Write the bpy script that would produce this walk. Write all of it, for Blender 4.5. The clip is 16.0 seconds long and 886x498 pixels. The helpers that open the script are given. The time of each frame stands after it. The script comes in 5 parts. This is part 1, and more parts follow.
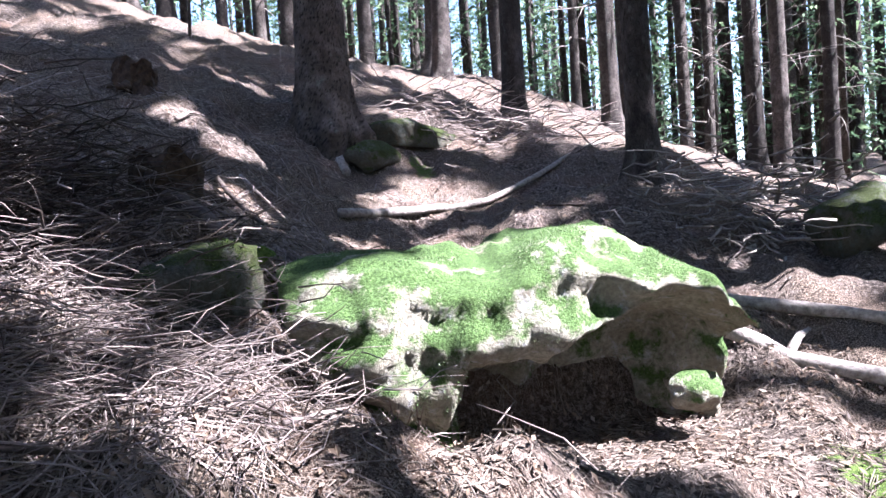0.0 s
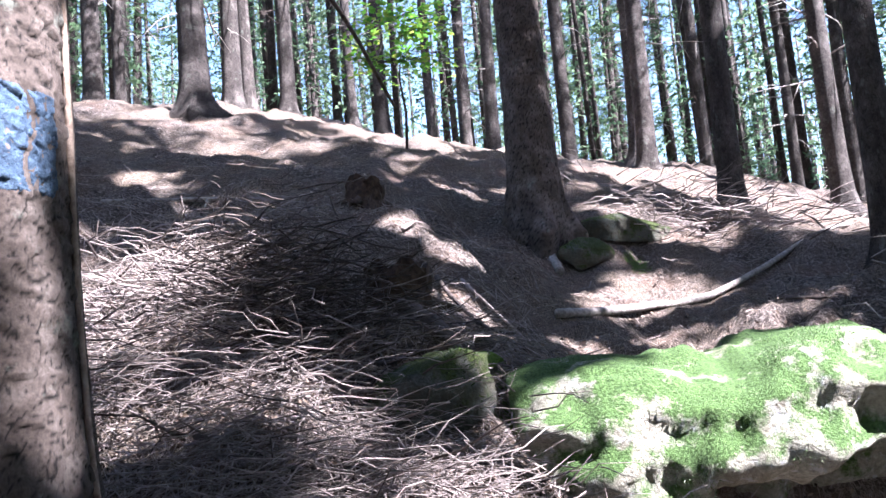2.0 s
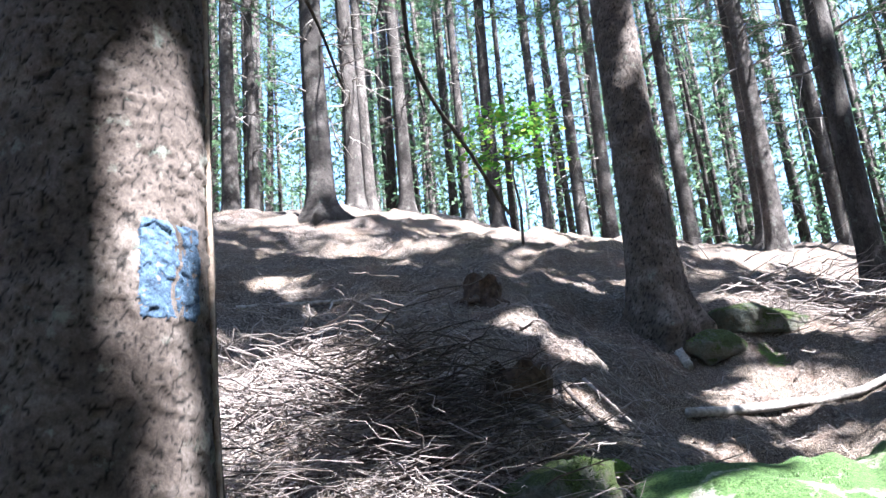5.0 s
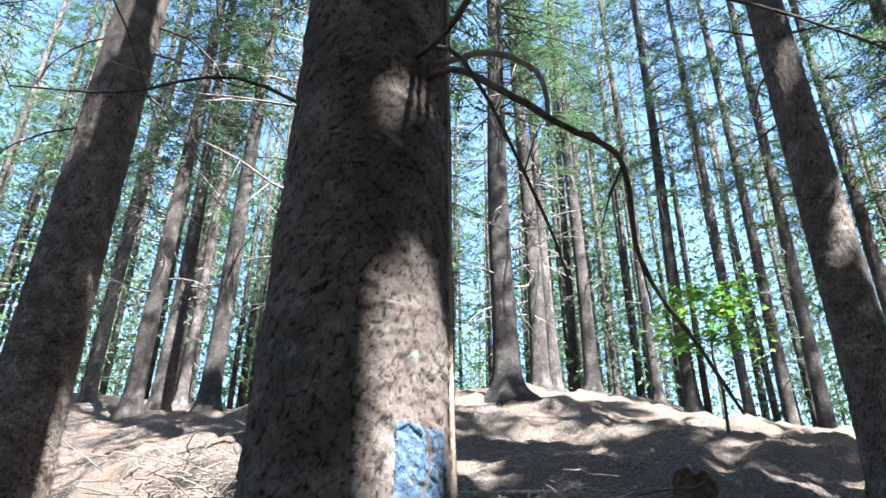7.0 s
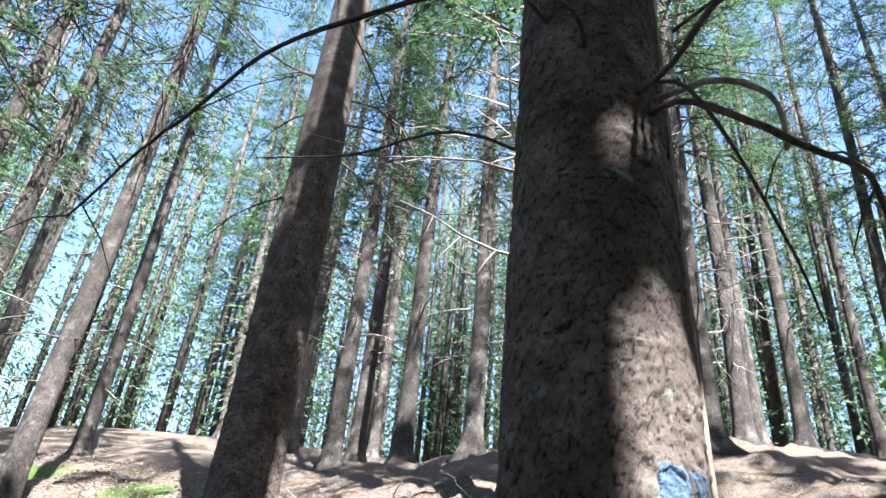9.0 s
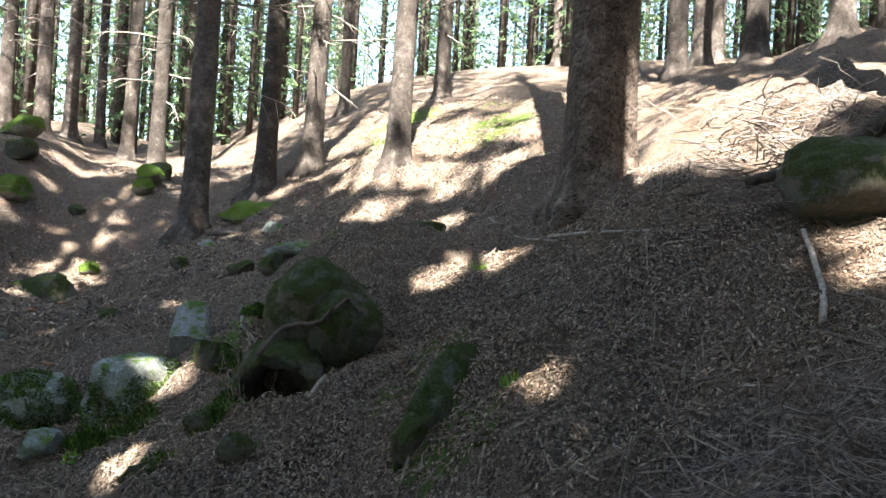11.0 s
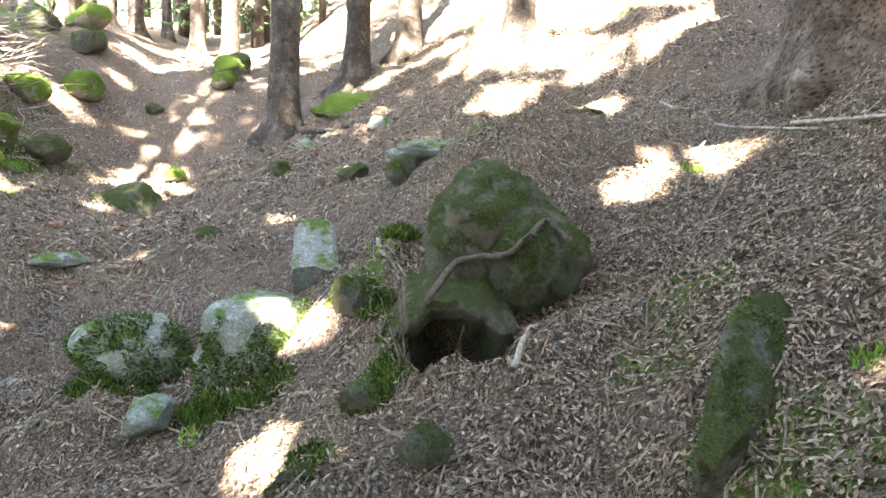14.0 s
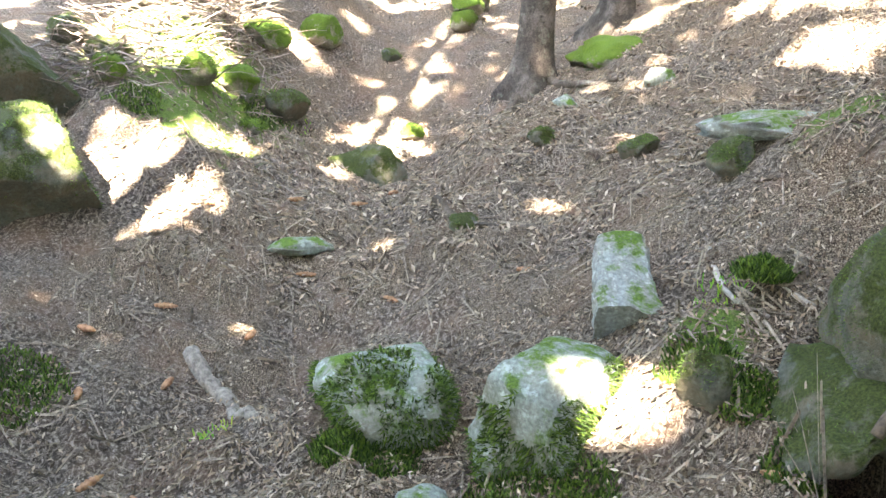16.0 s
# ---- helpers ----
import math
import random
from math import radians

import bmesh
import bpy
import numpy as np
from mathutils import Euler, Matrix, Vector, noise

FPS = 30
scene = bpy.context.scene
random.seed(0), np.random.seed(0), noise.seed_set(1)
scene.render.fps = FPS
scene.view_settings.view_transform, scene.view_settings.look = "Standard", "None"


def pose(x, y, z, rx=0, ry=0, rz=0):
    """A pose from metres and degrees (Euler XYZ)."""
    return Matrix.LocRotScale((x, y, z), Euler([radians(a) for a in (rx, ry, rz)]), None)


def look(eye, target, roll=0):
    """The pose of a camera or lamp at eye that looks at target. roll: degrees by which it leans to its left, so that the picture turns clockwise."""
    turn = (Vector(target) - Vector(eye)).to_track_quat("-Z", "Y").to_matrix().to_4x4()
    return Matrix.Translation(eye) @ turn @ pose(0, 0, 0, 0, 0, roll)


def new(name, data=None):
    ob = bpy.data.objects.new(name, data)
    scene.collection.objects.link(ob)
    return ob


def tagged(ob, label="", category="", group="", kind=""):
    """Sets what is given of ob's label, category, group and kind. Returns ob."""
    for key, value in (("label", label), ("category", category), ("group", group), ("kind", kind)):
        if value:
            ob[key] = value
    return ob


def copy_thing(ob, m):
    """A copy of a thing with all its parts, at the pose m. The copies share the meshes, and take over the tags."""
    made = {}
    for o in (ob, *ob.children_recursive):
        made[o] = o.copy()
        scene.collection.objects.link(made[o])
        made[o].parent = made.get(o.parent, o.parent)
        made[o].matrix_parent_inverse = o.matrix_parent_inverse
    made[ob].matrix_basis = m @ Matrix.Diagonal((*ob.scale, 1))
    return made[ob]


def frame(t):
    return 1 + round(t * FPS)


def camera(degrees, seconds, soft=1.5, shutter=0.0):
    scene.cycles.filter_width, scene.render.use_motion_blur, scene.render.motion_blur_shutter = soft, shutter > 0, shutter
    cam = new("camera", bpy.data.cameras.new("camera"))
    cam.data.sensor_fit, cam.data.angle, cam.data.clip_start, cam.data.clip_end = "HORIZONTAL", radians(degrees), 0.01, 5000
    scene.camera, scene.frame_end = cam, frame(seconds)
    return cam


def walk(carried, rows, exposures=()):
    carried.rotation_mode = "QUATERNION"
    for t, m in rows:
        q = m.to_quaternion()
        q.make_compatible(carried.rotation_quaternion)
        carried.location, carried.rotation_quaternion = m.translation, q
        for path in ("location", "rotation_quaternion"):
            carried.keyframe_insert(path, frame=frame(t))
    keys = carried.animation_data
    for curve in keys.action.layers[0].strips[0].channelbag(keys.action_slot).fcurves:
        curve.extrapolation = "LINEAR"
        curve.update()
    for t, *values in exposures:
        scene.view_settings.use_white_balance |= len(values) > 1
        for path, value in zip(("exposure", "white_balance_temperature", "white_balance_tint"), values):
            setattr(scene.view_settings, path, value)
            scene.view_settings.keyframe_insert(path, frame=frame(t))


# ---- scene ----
cam = camera(62.8, 16.0)
PATH = [
    (0, (0.046, 0.039, 1.489), (0.311, 2.02, 1.418), -3.7),
    (0.5, (0.02, 0.036, 1.506), (0.083, 2.035, 1.493), -3.2),
    (1, (0.001, 0.037, 1.522), (-0.08, 2.033, 1.604), -2.8),
    (1.5, (-0.011, 0.042, 1.522), (-0.145, 2.03, 1.685), -3.6),
    (2, (-0.02, 0.043, 1.531), (-0.287, 2.013, 1.756), -4.8),
    (2.5, (-0.006, 0.038, 1.539), (-0.39, 1.981, 1.814), -4.9),
    (3, (0.014, 0.023, 1.545), (-0.39, 1.955, 1.869), -5.1),
    (5.5, (-0.026, 0.018, 1.582), (-0.677, 1.833, 2.116), -4.5),
    (6, (-0.065, 0.005, 1.599), (-0.832, 1.747, 2.213), -3.5),
    (6.5, (-0.085, -0.028, 1.615), (-0.921, 1.587, 2.448), -1.8),
    (7, (-0.108, -0.052, 1.622), (-1.005, 1.455, 2.582), 0.4),
    (7.5, (-0.137, -0.074, 1.624), (-1.101, 1.344, 2.652), 2.1),
    (8, (-0.176, -0.1, 1.628), (-1.217, 1.223, 2.707), 3.6),
    (8.5, (-0.194, -0.117, 1.615), (-1.312, 1.112, 2.729), 5.2),
    (9, (-0.219, -0.125, 1.592), (-1.451, 1.039, 2.654), 5.7),
    (9.5, (-0.312, -0.102, 1.605), (-1.776, 1.034, 2.358), 4.9),
    (10, (-0.322, -0.16, 1.593), (-1.983, 0.879, 1.993), 3.8),
    (12.5, (-0.745, -0.268, 1.563), (-2.705, 0.115, 1.451), 0.4),
    (13, (-1.047, -0.35, 1.555), (-3.013, 0.012, 1.505), 0.5),
    (13.5, (-1.402, -0.37, 1.593), (-3.359, 0.021, 1.472), 1.0),
    (14, (-1.708, -0.464, 1.594), (-3.62, 0.057, 1.325), 1.7),
    (14.5, (-2.003, -0.54, 1.635), (-3.898, 0.0, 1.292), 1.7),
    (15, (-2.282, -0.511, 1.68), (-4.162, 0.01, 1.24), 2.5),
    (15.5, (-2.579, -0.645, 1.703), (-4.515, -0.486, 1.23), 2.0),
    (16, (-2.877, -0.8, 1.791), (-4.822, -0.817, 1.324), 2.0),
]
EXPOSURES = [(0.0, 3.15, 5600, 24), (1.5, 3.2, 5600, 24), (3.0, 3.25, 5500, 20), (5.5, 3.45, 5500, 11), (7.0, 3.15, 5700, 9), (9.0, 3.0, 5800, 9), (10.0, 2.85, 6100, 8),
             (12.5, 5.05, 7600, 12), (14.0, 5.35, 7700, 12), (16.0, 5.7, 7800, 10)]
walk(cam, [(t, look(eye, target, roll)) for t, eye, target, roll in PATH], EXPOSURES)

# ---- sky and sun
SUN_AZ, SUN_EL = radians(-22), radians(50)
TO_SUN = Vector((math.cos(SUN_AZ) * math.cos(SUN_EL), math.sin(SUN_AZ) * math.cos(SUN_EL), math.sin(SUN_EL)))
world = bpy.data.worlds.new("sky")
scene.world = world
world.use_nodes = True
wn = world.node_tree
sky = wn.nodes.new("ShaderNodeTexSky")
sky.sky_type, sky.sun_disc = "NISHITA", False
sky.sun_elevation, sky.sun_rotation = SUN_EL, radians(90) - SUN_AZ
wn.links.new(sky.outputs[0], wn.nodes["Background"].inputs[0])
wn.nodes["Background"].inputs[1].default_value = 0.074
sun = new("sun", bpy.data.lights.new("sun", "SUN"))
sun.data.energy, sun.data.angle, sun.data.color = 5.0, radians(0.55), (1.0, 0.95, 0.87)
sun.matrix_world = look((0, 0, 30), Vector((0, 0, 30)) - TO_SUN)


# ---- materials
def material(name, rough=0.9):
    m = bpy.data.materials.new(name)
    m.use_nodes = True
    nt = m.node_tree
    b = nt.nodes["Principled BSDF"]
    b.inputs["Roughness"].default_value = rough
    b.inputs["Specular IOR Level"].default_value = 0.25
    return m, nt, b


def node(nt, kind, **inputs):
    n = nt.nodes.new(kind)
    for key, value in inputs.items():
        n.inputs[key].default_value = value
    return n


def coords(nt, scale=(1, 1, 1)):
    tc = nt.nodes.new("ShaderNodeTexCoord")
    mp = nt.nodes.new("ShaderNodeMapping")
    mp.inputs["Scale"].default_value = scale
    nt.links.new(tc.outputs["Object"], mp.inputs["Vector"])
    return mp.outputs["Vector"]


def noise_tex(nt, vec, scale, detail=4.0, rough=0.6, distort=0.0):
    n = node(nt, "ShaderNodeTexNoise", Scale=scale, Detail=detail, Roughness=rough, Distortion=distort)
    nt.links.new(vec, n.inputs["Vector"])
    return n.outputs["Fac"]


def ramp(nt, fac, *stops):
    r = nt.nodes.new("ShaderNodeValToRGB")
    while len(r.color_ramp.elements) < len(stops):
        r.color_ramp.elements.new(0.5)
    for e, (pos, col) in zip(r.color_ramp.elements, stops):
        e.position = pos
        e.color = (*col, 1) if isinstance(col, tuple) else (col, col, col, 1)
    nt.links.new(fac, r.inputs["Fac"])
    return r.outputs["Color"]


def blend(nt, fac, a, b, mode="MIX"):
    m = nt.nodes.new("ShaderNodeMix")
    m.data_type, m.blend_type = "RGBA", mode
    for sock, v in ((m.inputs["Factor"], fac), (m.inputs["A"], a), (m.inputs["B"], b)):
        if isinstance(v, bpy.types.NodeSocket):
            nt.links.new(v, sock)
        else:
            sock.default_value = v if isinstance(v, float) else (*v, 1)
    return m.outputs["Result"]


def bump(nt, b, height, strength=0.5, distance=0.02):
    n = node(nt, "ShaderNodeBump", Strength=strength, Distance=distance)
    nt.links.new(height, n.inputs["Height"])
    nt.links.new(n.outputs["Normal"], b.inputs["Normal"])


def vary(nt, col, low=0.75, high=1.25):
    """Brighter and darker from object to object."""
    info = nt.nodes.new("ShaderNodeObjectInfo")
    f = ramp(nt, info.outputs["Random"], (0, low), (1, high))
    return blend(nt, 1.0, col, f, "MULTIPLY")


def island(nt, *stops):
    g = nt.nodes.new("ShaderNodeNewGeometry")
    return ramp(nt, g.outputs["Random Per Island"], *stops)


def mat_ground():
    m, nt, b = material("forest_floor", 0.95)
    v = coords(nt)
    grain = noise_tex(nt, v, 55, 6, 0.75, 0.6)
    fine = noise_tex(nt, v, 170, 3, 0.7)
    broad = noise_tex(nt, v, 1.7, 5, 0.6)
    # near-black low ends put the shade of crevices in the litter into the colour
    litter = ramp(nt, grain, (0.32, (0.008, 0.006, 0.005)), (0.48, (0.055, 0.042, 0.035)), (0.58, (0.2, 0.165, 0.143)), (0.74, (0.48, 0.42, 0.38)))
    soil = ramp(nt, fine, (0.4, (0.008, 0.005, 0.003)), (0.53, (0.13, 0.095, 0.07)), (0.66, (0.42, 0.34, 0.27)))
    col = blend(nt, ramp(nt, broad, (0.42, 0.0), (0.6, 1.0)), litter, soil)
    red = ramp(nt, noise_tex(nt, v, 3.1, 4), (0.5, 0.0), (0.7, 1.0))
    col = blend(nt, red, col, blend(nt, 0.4, col, (0.17, 0.1, 0.07)))
    att = nt.nodes.new("ShaderNodeAttribute")
    att.attribute_name = "moss"
    edge = nt.nodes.new("ShaderNodeMath")
    edge.operation = "MULTIPLY_ADD"
    nt.links.new(noise_tex(nt, v, 14, 5), edge.inputs[0])
    edge.inputs[1].default_value = 1.4
    edge.inputs[2].default_value = -0.75
    both = nt.nodes.new("ShaderNodeMath")
    both.operation, both.use_clamp = "ADD", True
    nt.links.new(edge.outputs[0], both.inputs[0])
    nt.links.new(att.outputs["Fac"], both.inputs[1])
    green = ramp(nt, fine, (0.3, (0.02, 0.045, 0.008)), (0.7, (0.13, 0.19, 0.04)))
    mask = ramp(nt, both.outputs[0], (0.55, 0.0), (0.8, 1.0))
    col = blend(nt, mask, col, green)
    nt.links.new(col, b.inputs["Base Color"])
    h = blend(nt, 0.4, grain, fine)
    bump(nt, b, h, 0.9, 0.03)
    return m


def mat_bark(name, dark, mid, light, scale=1.0, lichen=0.0):
    m, nt, b = material(name, 0.9)
    v = coords(nt, (1, 1, 0.8))
    warp = node(nt, "ShaderNodeTexNoise", Scale=9 * scale, Detail=3.0)
    nt.links.new(v, warp.inputs["Vector"])
    add = nt.nodes.new("ShaderNodeVectorMath")
    add.operation = "MULTIPLY_ADD"
    nt.links.new(warp.outputs["Color"], add.inputs[0])
    add.inputs[1].default_value = (0.07, 0.07, 0.03)
    nt.links.new(v, add.inputs[2])
    cells = node(nt, "ShaderNodeTexVoronoi", Scale=78 * scale)
    cells.feature = "DISTANCE_TO_EDGE"
    nt.links.new(add.outputs[0], cells.inputs["Vector"])
    flake = ramp(nt, noise_tex(nt, add.outputs[0], 44 * scale, 6, 0.75), (0.34, 0.0), (0.5, 0.6), (0.66, 1.0))
    seam = ramp(nt, cells.outputs["Distance"], (0.0, 0.0), (0.05, 0.55), (0.16, 1.0))
    crack = blend(nt, ramp(nt, noise_tex(nt, v, 16 * scale, 5, 0.7), (0.42, 1.0), (0.58, 0.5)), flake, seam, "MULTIPLY")
    tone = node(nt, "ShaderNodeTexVoronoi", Scale=78 * scale)
    nt.links.new(add.outputs[0], tone.inputs["Vector"])
    grain = noise_tex(nt, v, 140 * scale, 6, 0.75)
    patch = noise_tex(nt, v, 4.5, 6, 0.65)
    col = ramp(nt, patch, (0.3, dark), (0.52, mid), (0.72, light))
    col = blend(nt, 0.12, col, blend(nt, tone.outputs["Color"], dark, light))
    col = blend(nt, 0.8, col, ramp(nt, grain, (0.3, 0.5), (0.7, 1.35)), "MULTIPLY")
    col = blend(nt, 0.75, col, ramp(nt, crack, (0.0, 0.2), (0.4, 0.95), (1.0, 1.35)), "MULTIPLY")
    if lichen:
        spots = ramp(nt, noise_tex(nt, v, 11, 6, 0.7), (0.58, 0.0), (0.66, lichen))
        col = blend(nt, spots, col, (0.3, 0.34, 0.28))
    col = vary(nt, col, 0.7, 1.3)
    nt.links.new(col, b.inputs["Base Color"])
    h = blend(nt, 0.3, crack, blend(nt, 0.5, grain, noise_tex(nt, v, 30 * scale, 4, 0.6)))
    bump(nt, b, h, 1.0, 0.009 / scale)
    return m


def mat_scales():
    """Bark of flat scales: the cracks between them hold dark old bark."""
    m, nt, b = material("scaly_spruce_bark", 0.88)
    v = coords(nt)
    grain = noise_tex(nt, v, 130, 6, 0.75)
    col = ramp(nt, noise_tex(nt, v, 6, 6, 0.7), (0.3, (0.035, 0.026, 0.021)), (0.5, (0.085, 0.066, 0.055)), (0.72, (0.18, 0.15, 0.13)))
    col = blend(nt, 0.75, col, ramp(nt, grain, (0.3, 0.45), (0.7, 1.4)), "MULTIPLY")
    att = nt.nodes.new("ShaderNodeAttribute")
    att.attribute_name = "seam"
    col = blend(nt, 1.0, col, ramp(nt, att.outputs["Fac"], (0.05, 0.12), (0.55, 0.85), (1.0, 1.25)), "MULTIPLY")
    spots = ramp(nt, noise_tex(nt, v, 13, 6, 0.7), (0.6, 0.0), (0.68, 0.3))
    col = blend(nt, spots, col, (0.3, 0.34, 0.28))
    nt.links.new(col, b.inputs["Base Color"])
    bump(nt, b, blend(nt, 0.5, grain, noise_tex(nt, v, 40, 5, 0.7)), 0.9, 0.008)
    return m


def mat_leaf(name, *cols, glow=0.25):
    m, nt, b = material(name, 0.6)
    col = island(nt, *[(i / max(1, len(cols) - 1), c) for i, c in enumerate(cols)])
    nt.links.new(col, b.inputs["Base Color"])
    if glow:
        tr = nt.nodes.new("ShaderNodeBsdfTranslucent")
        nt.links.new(col, tr.inputs["Color"])
        mx = nt.nodes.new("ShaderNodeMixShader")
        mx.inputs[0].default_value = glow
        nt.links.new(b.outputs[0], mx.inputs[1])
        nt.links.new(tr.outputs[0], mx.inputs[2])
        nt.links.new(mx.outputs[0], nt.nodes["Material Output"].inputs["Surface"])
    return m


def mat_stone(name, moss=0.5, base=(0.27, 0.28, 0.26), moss_low=(0.02, 0.05, 0.008), moss_high=(0.12, 0.2, 0.03), up=0.6):
    """Rough stone; moss lies where the face looks up and where it is damp."""
    m, nt, b = material(name, 0.92)
    v = coords(nt)
    grain = noise_tex(nt, v, 60, 6, 0.7)
    patch = noise_tex(nt, v, 5, 6, 0.65)
    stone = ramp(nt, grain, (0.25, tuple(c * 0.35 for c in base)), (0.55, base), (0.8, tuple(min(0.6, c * 1.7) for c in base)))
    stone = blend(nt, ramp(nt, patch, (0.35, 0.0), (0.65, 1.0)), stone, blend(nt, 0.5, stone, (0.16, 0.12, 0.08)))
    lich = ramp(nt, noise_tex(nt, v, 22, 5, 0.7), (0.56, 0.0), (0.64, 0.8))
    stone = blend(nt, lich, stone, tuple(min(0.4, c * 1.6) for c in base))
    geo = nt.nodes.new("ShaderNodeNewGeometry")
    sep = nt.nodes.new("ShaderNodeSeparateXYZ")
    nt.links.new(geo.outputs["Normal"], sep.inputs[0])
    damp = nt.nodes.new("ShaderNodeMath")
    damp.operation = "MULTIPLY_ADD"
    nt.links.new(sep.outputs["Z"], damp.inputs[0])
    damp.inputs[1].default_value = 0.25 * up
    nt.links.new(noise_tex(nt, v, 7, 6, 0.7), damp.inputs[2])
    cover = ramp(nt, damp.outputs[0], (0.72 - 0.4 * moss, 0.0), (0.82 - 0.4 * moss, 1.0))
    tuft = noise_tex(nt, v, 120, 4, 0.75)
    green = ramp(nt, tuft, (0.3, moss_low), (0.72, moss_high))
    col = blend(nt, cover, stone, green)
    nt.links.new(col, b.inputs["Base Color"])
    h = blend(nt, cover, grain, blend(nt, 0.5, tuft, grain))
    bump(nt, b, h, 0.9, 0.02)
    return m


def mat_wood(name, low, high):
    m, nt, b = material(name, 0.85)
    v = coords(nt)
    col = ramp(nt, noise_tex(nt, v, 40, 5, 0.7), (0.3, low), (0.7, high))
    col = blend(nt, 1.0, col, island(nt, (0, 0.6), (1, 1.3)), "MULTIPLY")
    nt.links.new(col, b.inputs["Base Color"])
    bump(nt, b, noise_tex(nt, v, 80, 4), 0.6, 0.006)
    return m


GROUND = mat_ground()
BARK = mat_bark("spruce_bark", (0.022, 0.016, 0.013), (0.09, 0.07, 0.058), (0.22, 0.19, 0.165), 1.0, 0.25)
SCALES = mat_scales()
BARK_FAR = mat_bark("pine_bark", (0.02, 0.016, 0.014), (0.075, 0.062, 0.055), (0.19, 0.165, 0.15), 0.6, 0.25)
NEEDLES = mat_leaf("needles", (0.035, 0.075, 0.03), (0.07, 0.13, 0.055), (0.13, 0.21, 0.1), glow=0.45)
DEADWOOD = mat_wood("grey_dead_wood", (0.12, 0.1, 0.09), (0.42, 0.38, 0.34))
DARKWOOD = mat_wood("dark_twigs", (0.03, 0.025, 0.022), (0.13, 0.1, 0.085))
BEECH = mat_leaf("beech_leaves", (0.08, 0.25, 0.03), (0.16, 0.36, 0.05), (0.32, 0.4, 0.06), glow=0.6)


# ---- mesh helpers
def part(name, verts, faces, mat, parent=None, label="", smooth=True):
    me = bpy.data.meshes.new(name)
    me.from_pydata([tuple(v) for v in verts], [], faces)
    me.materials.append(mat)
    if smooth:
        me.polygons.foreach_set("use_smooth", [True] * len(me.polygons))
    ob = new(name, me)
    if parent:
        ob.parent = parent
    if label:
        ob["label"] = label
    return ob


def empty_at(name, x, y, z, turn=0.0):
    ob = new(name)
    ob.empty_display_size = 0.1
    ob.matrix_basis = pose(x, y, z, 0, 0, turn)
    return ob


def tube(path, radii, sides=8, rough=0.0, rng=random):
    """Verts and faces of a tapering tube along a path, closed at both ends."""
    verts, faces = [], []
    path = [Vector(p) for p in path]
    side = None
    for i, p in enumerate(path):
        d = (path[min(i + 1, len(path) - 1)] - path[max(i - 1, 0)]).normalized()
        if side is None:
            side = d.cross(Vector((0.31, 0.22, 0.92)) if abs(d.z) < 0.9 else Vector((1, 0, 0))).normalized()
        side = (side - d * side.dot(d)).normalized()
        other = d.cross(side)
        for k in range(sides):
            a = 2 * math.pi * k / sides
            r = radii[i] * (1 + rng.uniform(-rough, rough))
            verts.append(p + side * math.cos(a) * r + other * math.sin(a) * r)
    for i in range(len(path) - 1):
        for k in range(sides):
            a, b = i * sides + k, i * sides + (k + 1) % sides
            faces.append((a, b, b + sides, a + sides))
    faces.append(tuple(reversed(range(sides))))
    faces.append(tuple(range((len(path) - 1) * sides, len(path) * sides)))
    return verts, faces


def join(pieces):
    verts, faces = [], []
    for v, f in pieces:
        n = len(verts)
        verts += v
        faces += [tuple(i + n for i in q) for q in f]
    return verts, faces


def ground_noise(x, y):
    """Uneven ground at three sizes, from summed waves of a fixed random set."""
    rng = np.random.RandomState(5)
    z = np.zeros_like(np.asarray(x, float))
    for size, amp, count in ((1.4, 0.035, 9), (0.45, 0.016, 12), (0.16, 0.008, 14)):
        for _ in range(count):
            a, ph = rng.uniform(0, 2 * np.pi, 2)
            k = 2 * np.pi / (size * rng.uniform(0.7, 1.5))
            z = z + amp * 2 / np.sqrt(count) * np.sin(k * (x * np.cos(a) + y * np.sin(a)) + ph)
    return z


# hollows dug under the rocks: x, y, half length, half width, turn, floor height
HOLLOWS = [(0.72, 2.02, 0.62, 0.34, 5, 0.8), (-4.53, 0.37, 0.18, 0.24, 76, 0.36)]


def sheet(x, y):
    """Height of the ground sheet, relief and hollows included."""
    x, y = np.asarray(x, float), np.asarray(y, float)
    z = land(x, y) + ground_noise(x, y) * near_fade(x, y)
    for cx, cy, a, b, turn, floor in HOLLOWS:
        c, s = math.cos(radians(turn)), math.sin(radians(turn))
        u, v = ((x - cx) * c + (y - cy) * s) / a, (-(x - cx) * s + (y - cy) * c) / b
        w = 1 / (1 + np.exp(np.minimum((np.maximum(np.abs(u), np.abs(v)) - 1) / 0.07, 50)))
        z = z * (1 - w) + np.minimum(z, floor) * w
    return z


def top(x, y):
    """Height of the ground at one place, read off a fine grid near the path."""
    u, v = (x + 14) / 0.05, (y + 6) / 0.05
    i, j = int(math.floor(u)), int(math.floor(v))
    if not (0 <= i < NEAR.shape[1] - 1 and 0 <= j < NEAR.shape[0] - 1):
        return float(sheet(x, y))
    u, v = u - i, v - j
    return float((NEAR[j, i] * (1 - u) + NEAR[j, i + 1] * u) * (1 - v) + (NEAR[j + 1, i] * (1 - u) + NEAR[j + 1, i + 1] * u) * v)


def near_fade(x, y):
    return np.exp(-(np.maximum(0, np.hypot(np.asarray(x) + 2.5, np.asarray(y) - 2) - 11) / 6) ** 2)


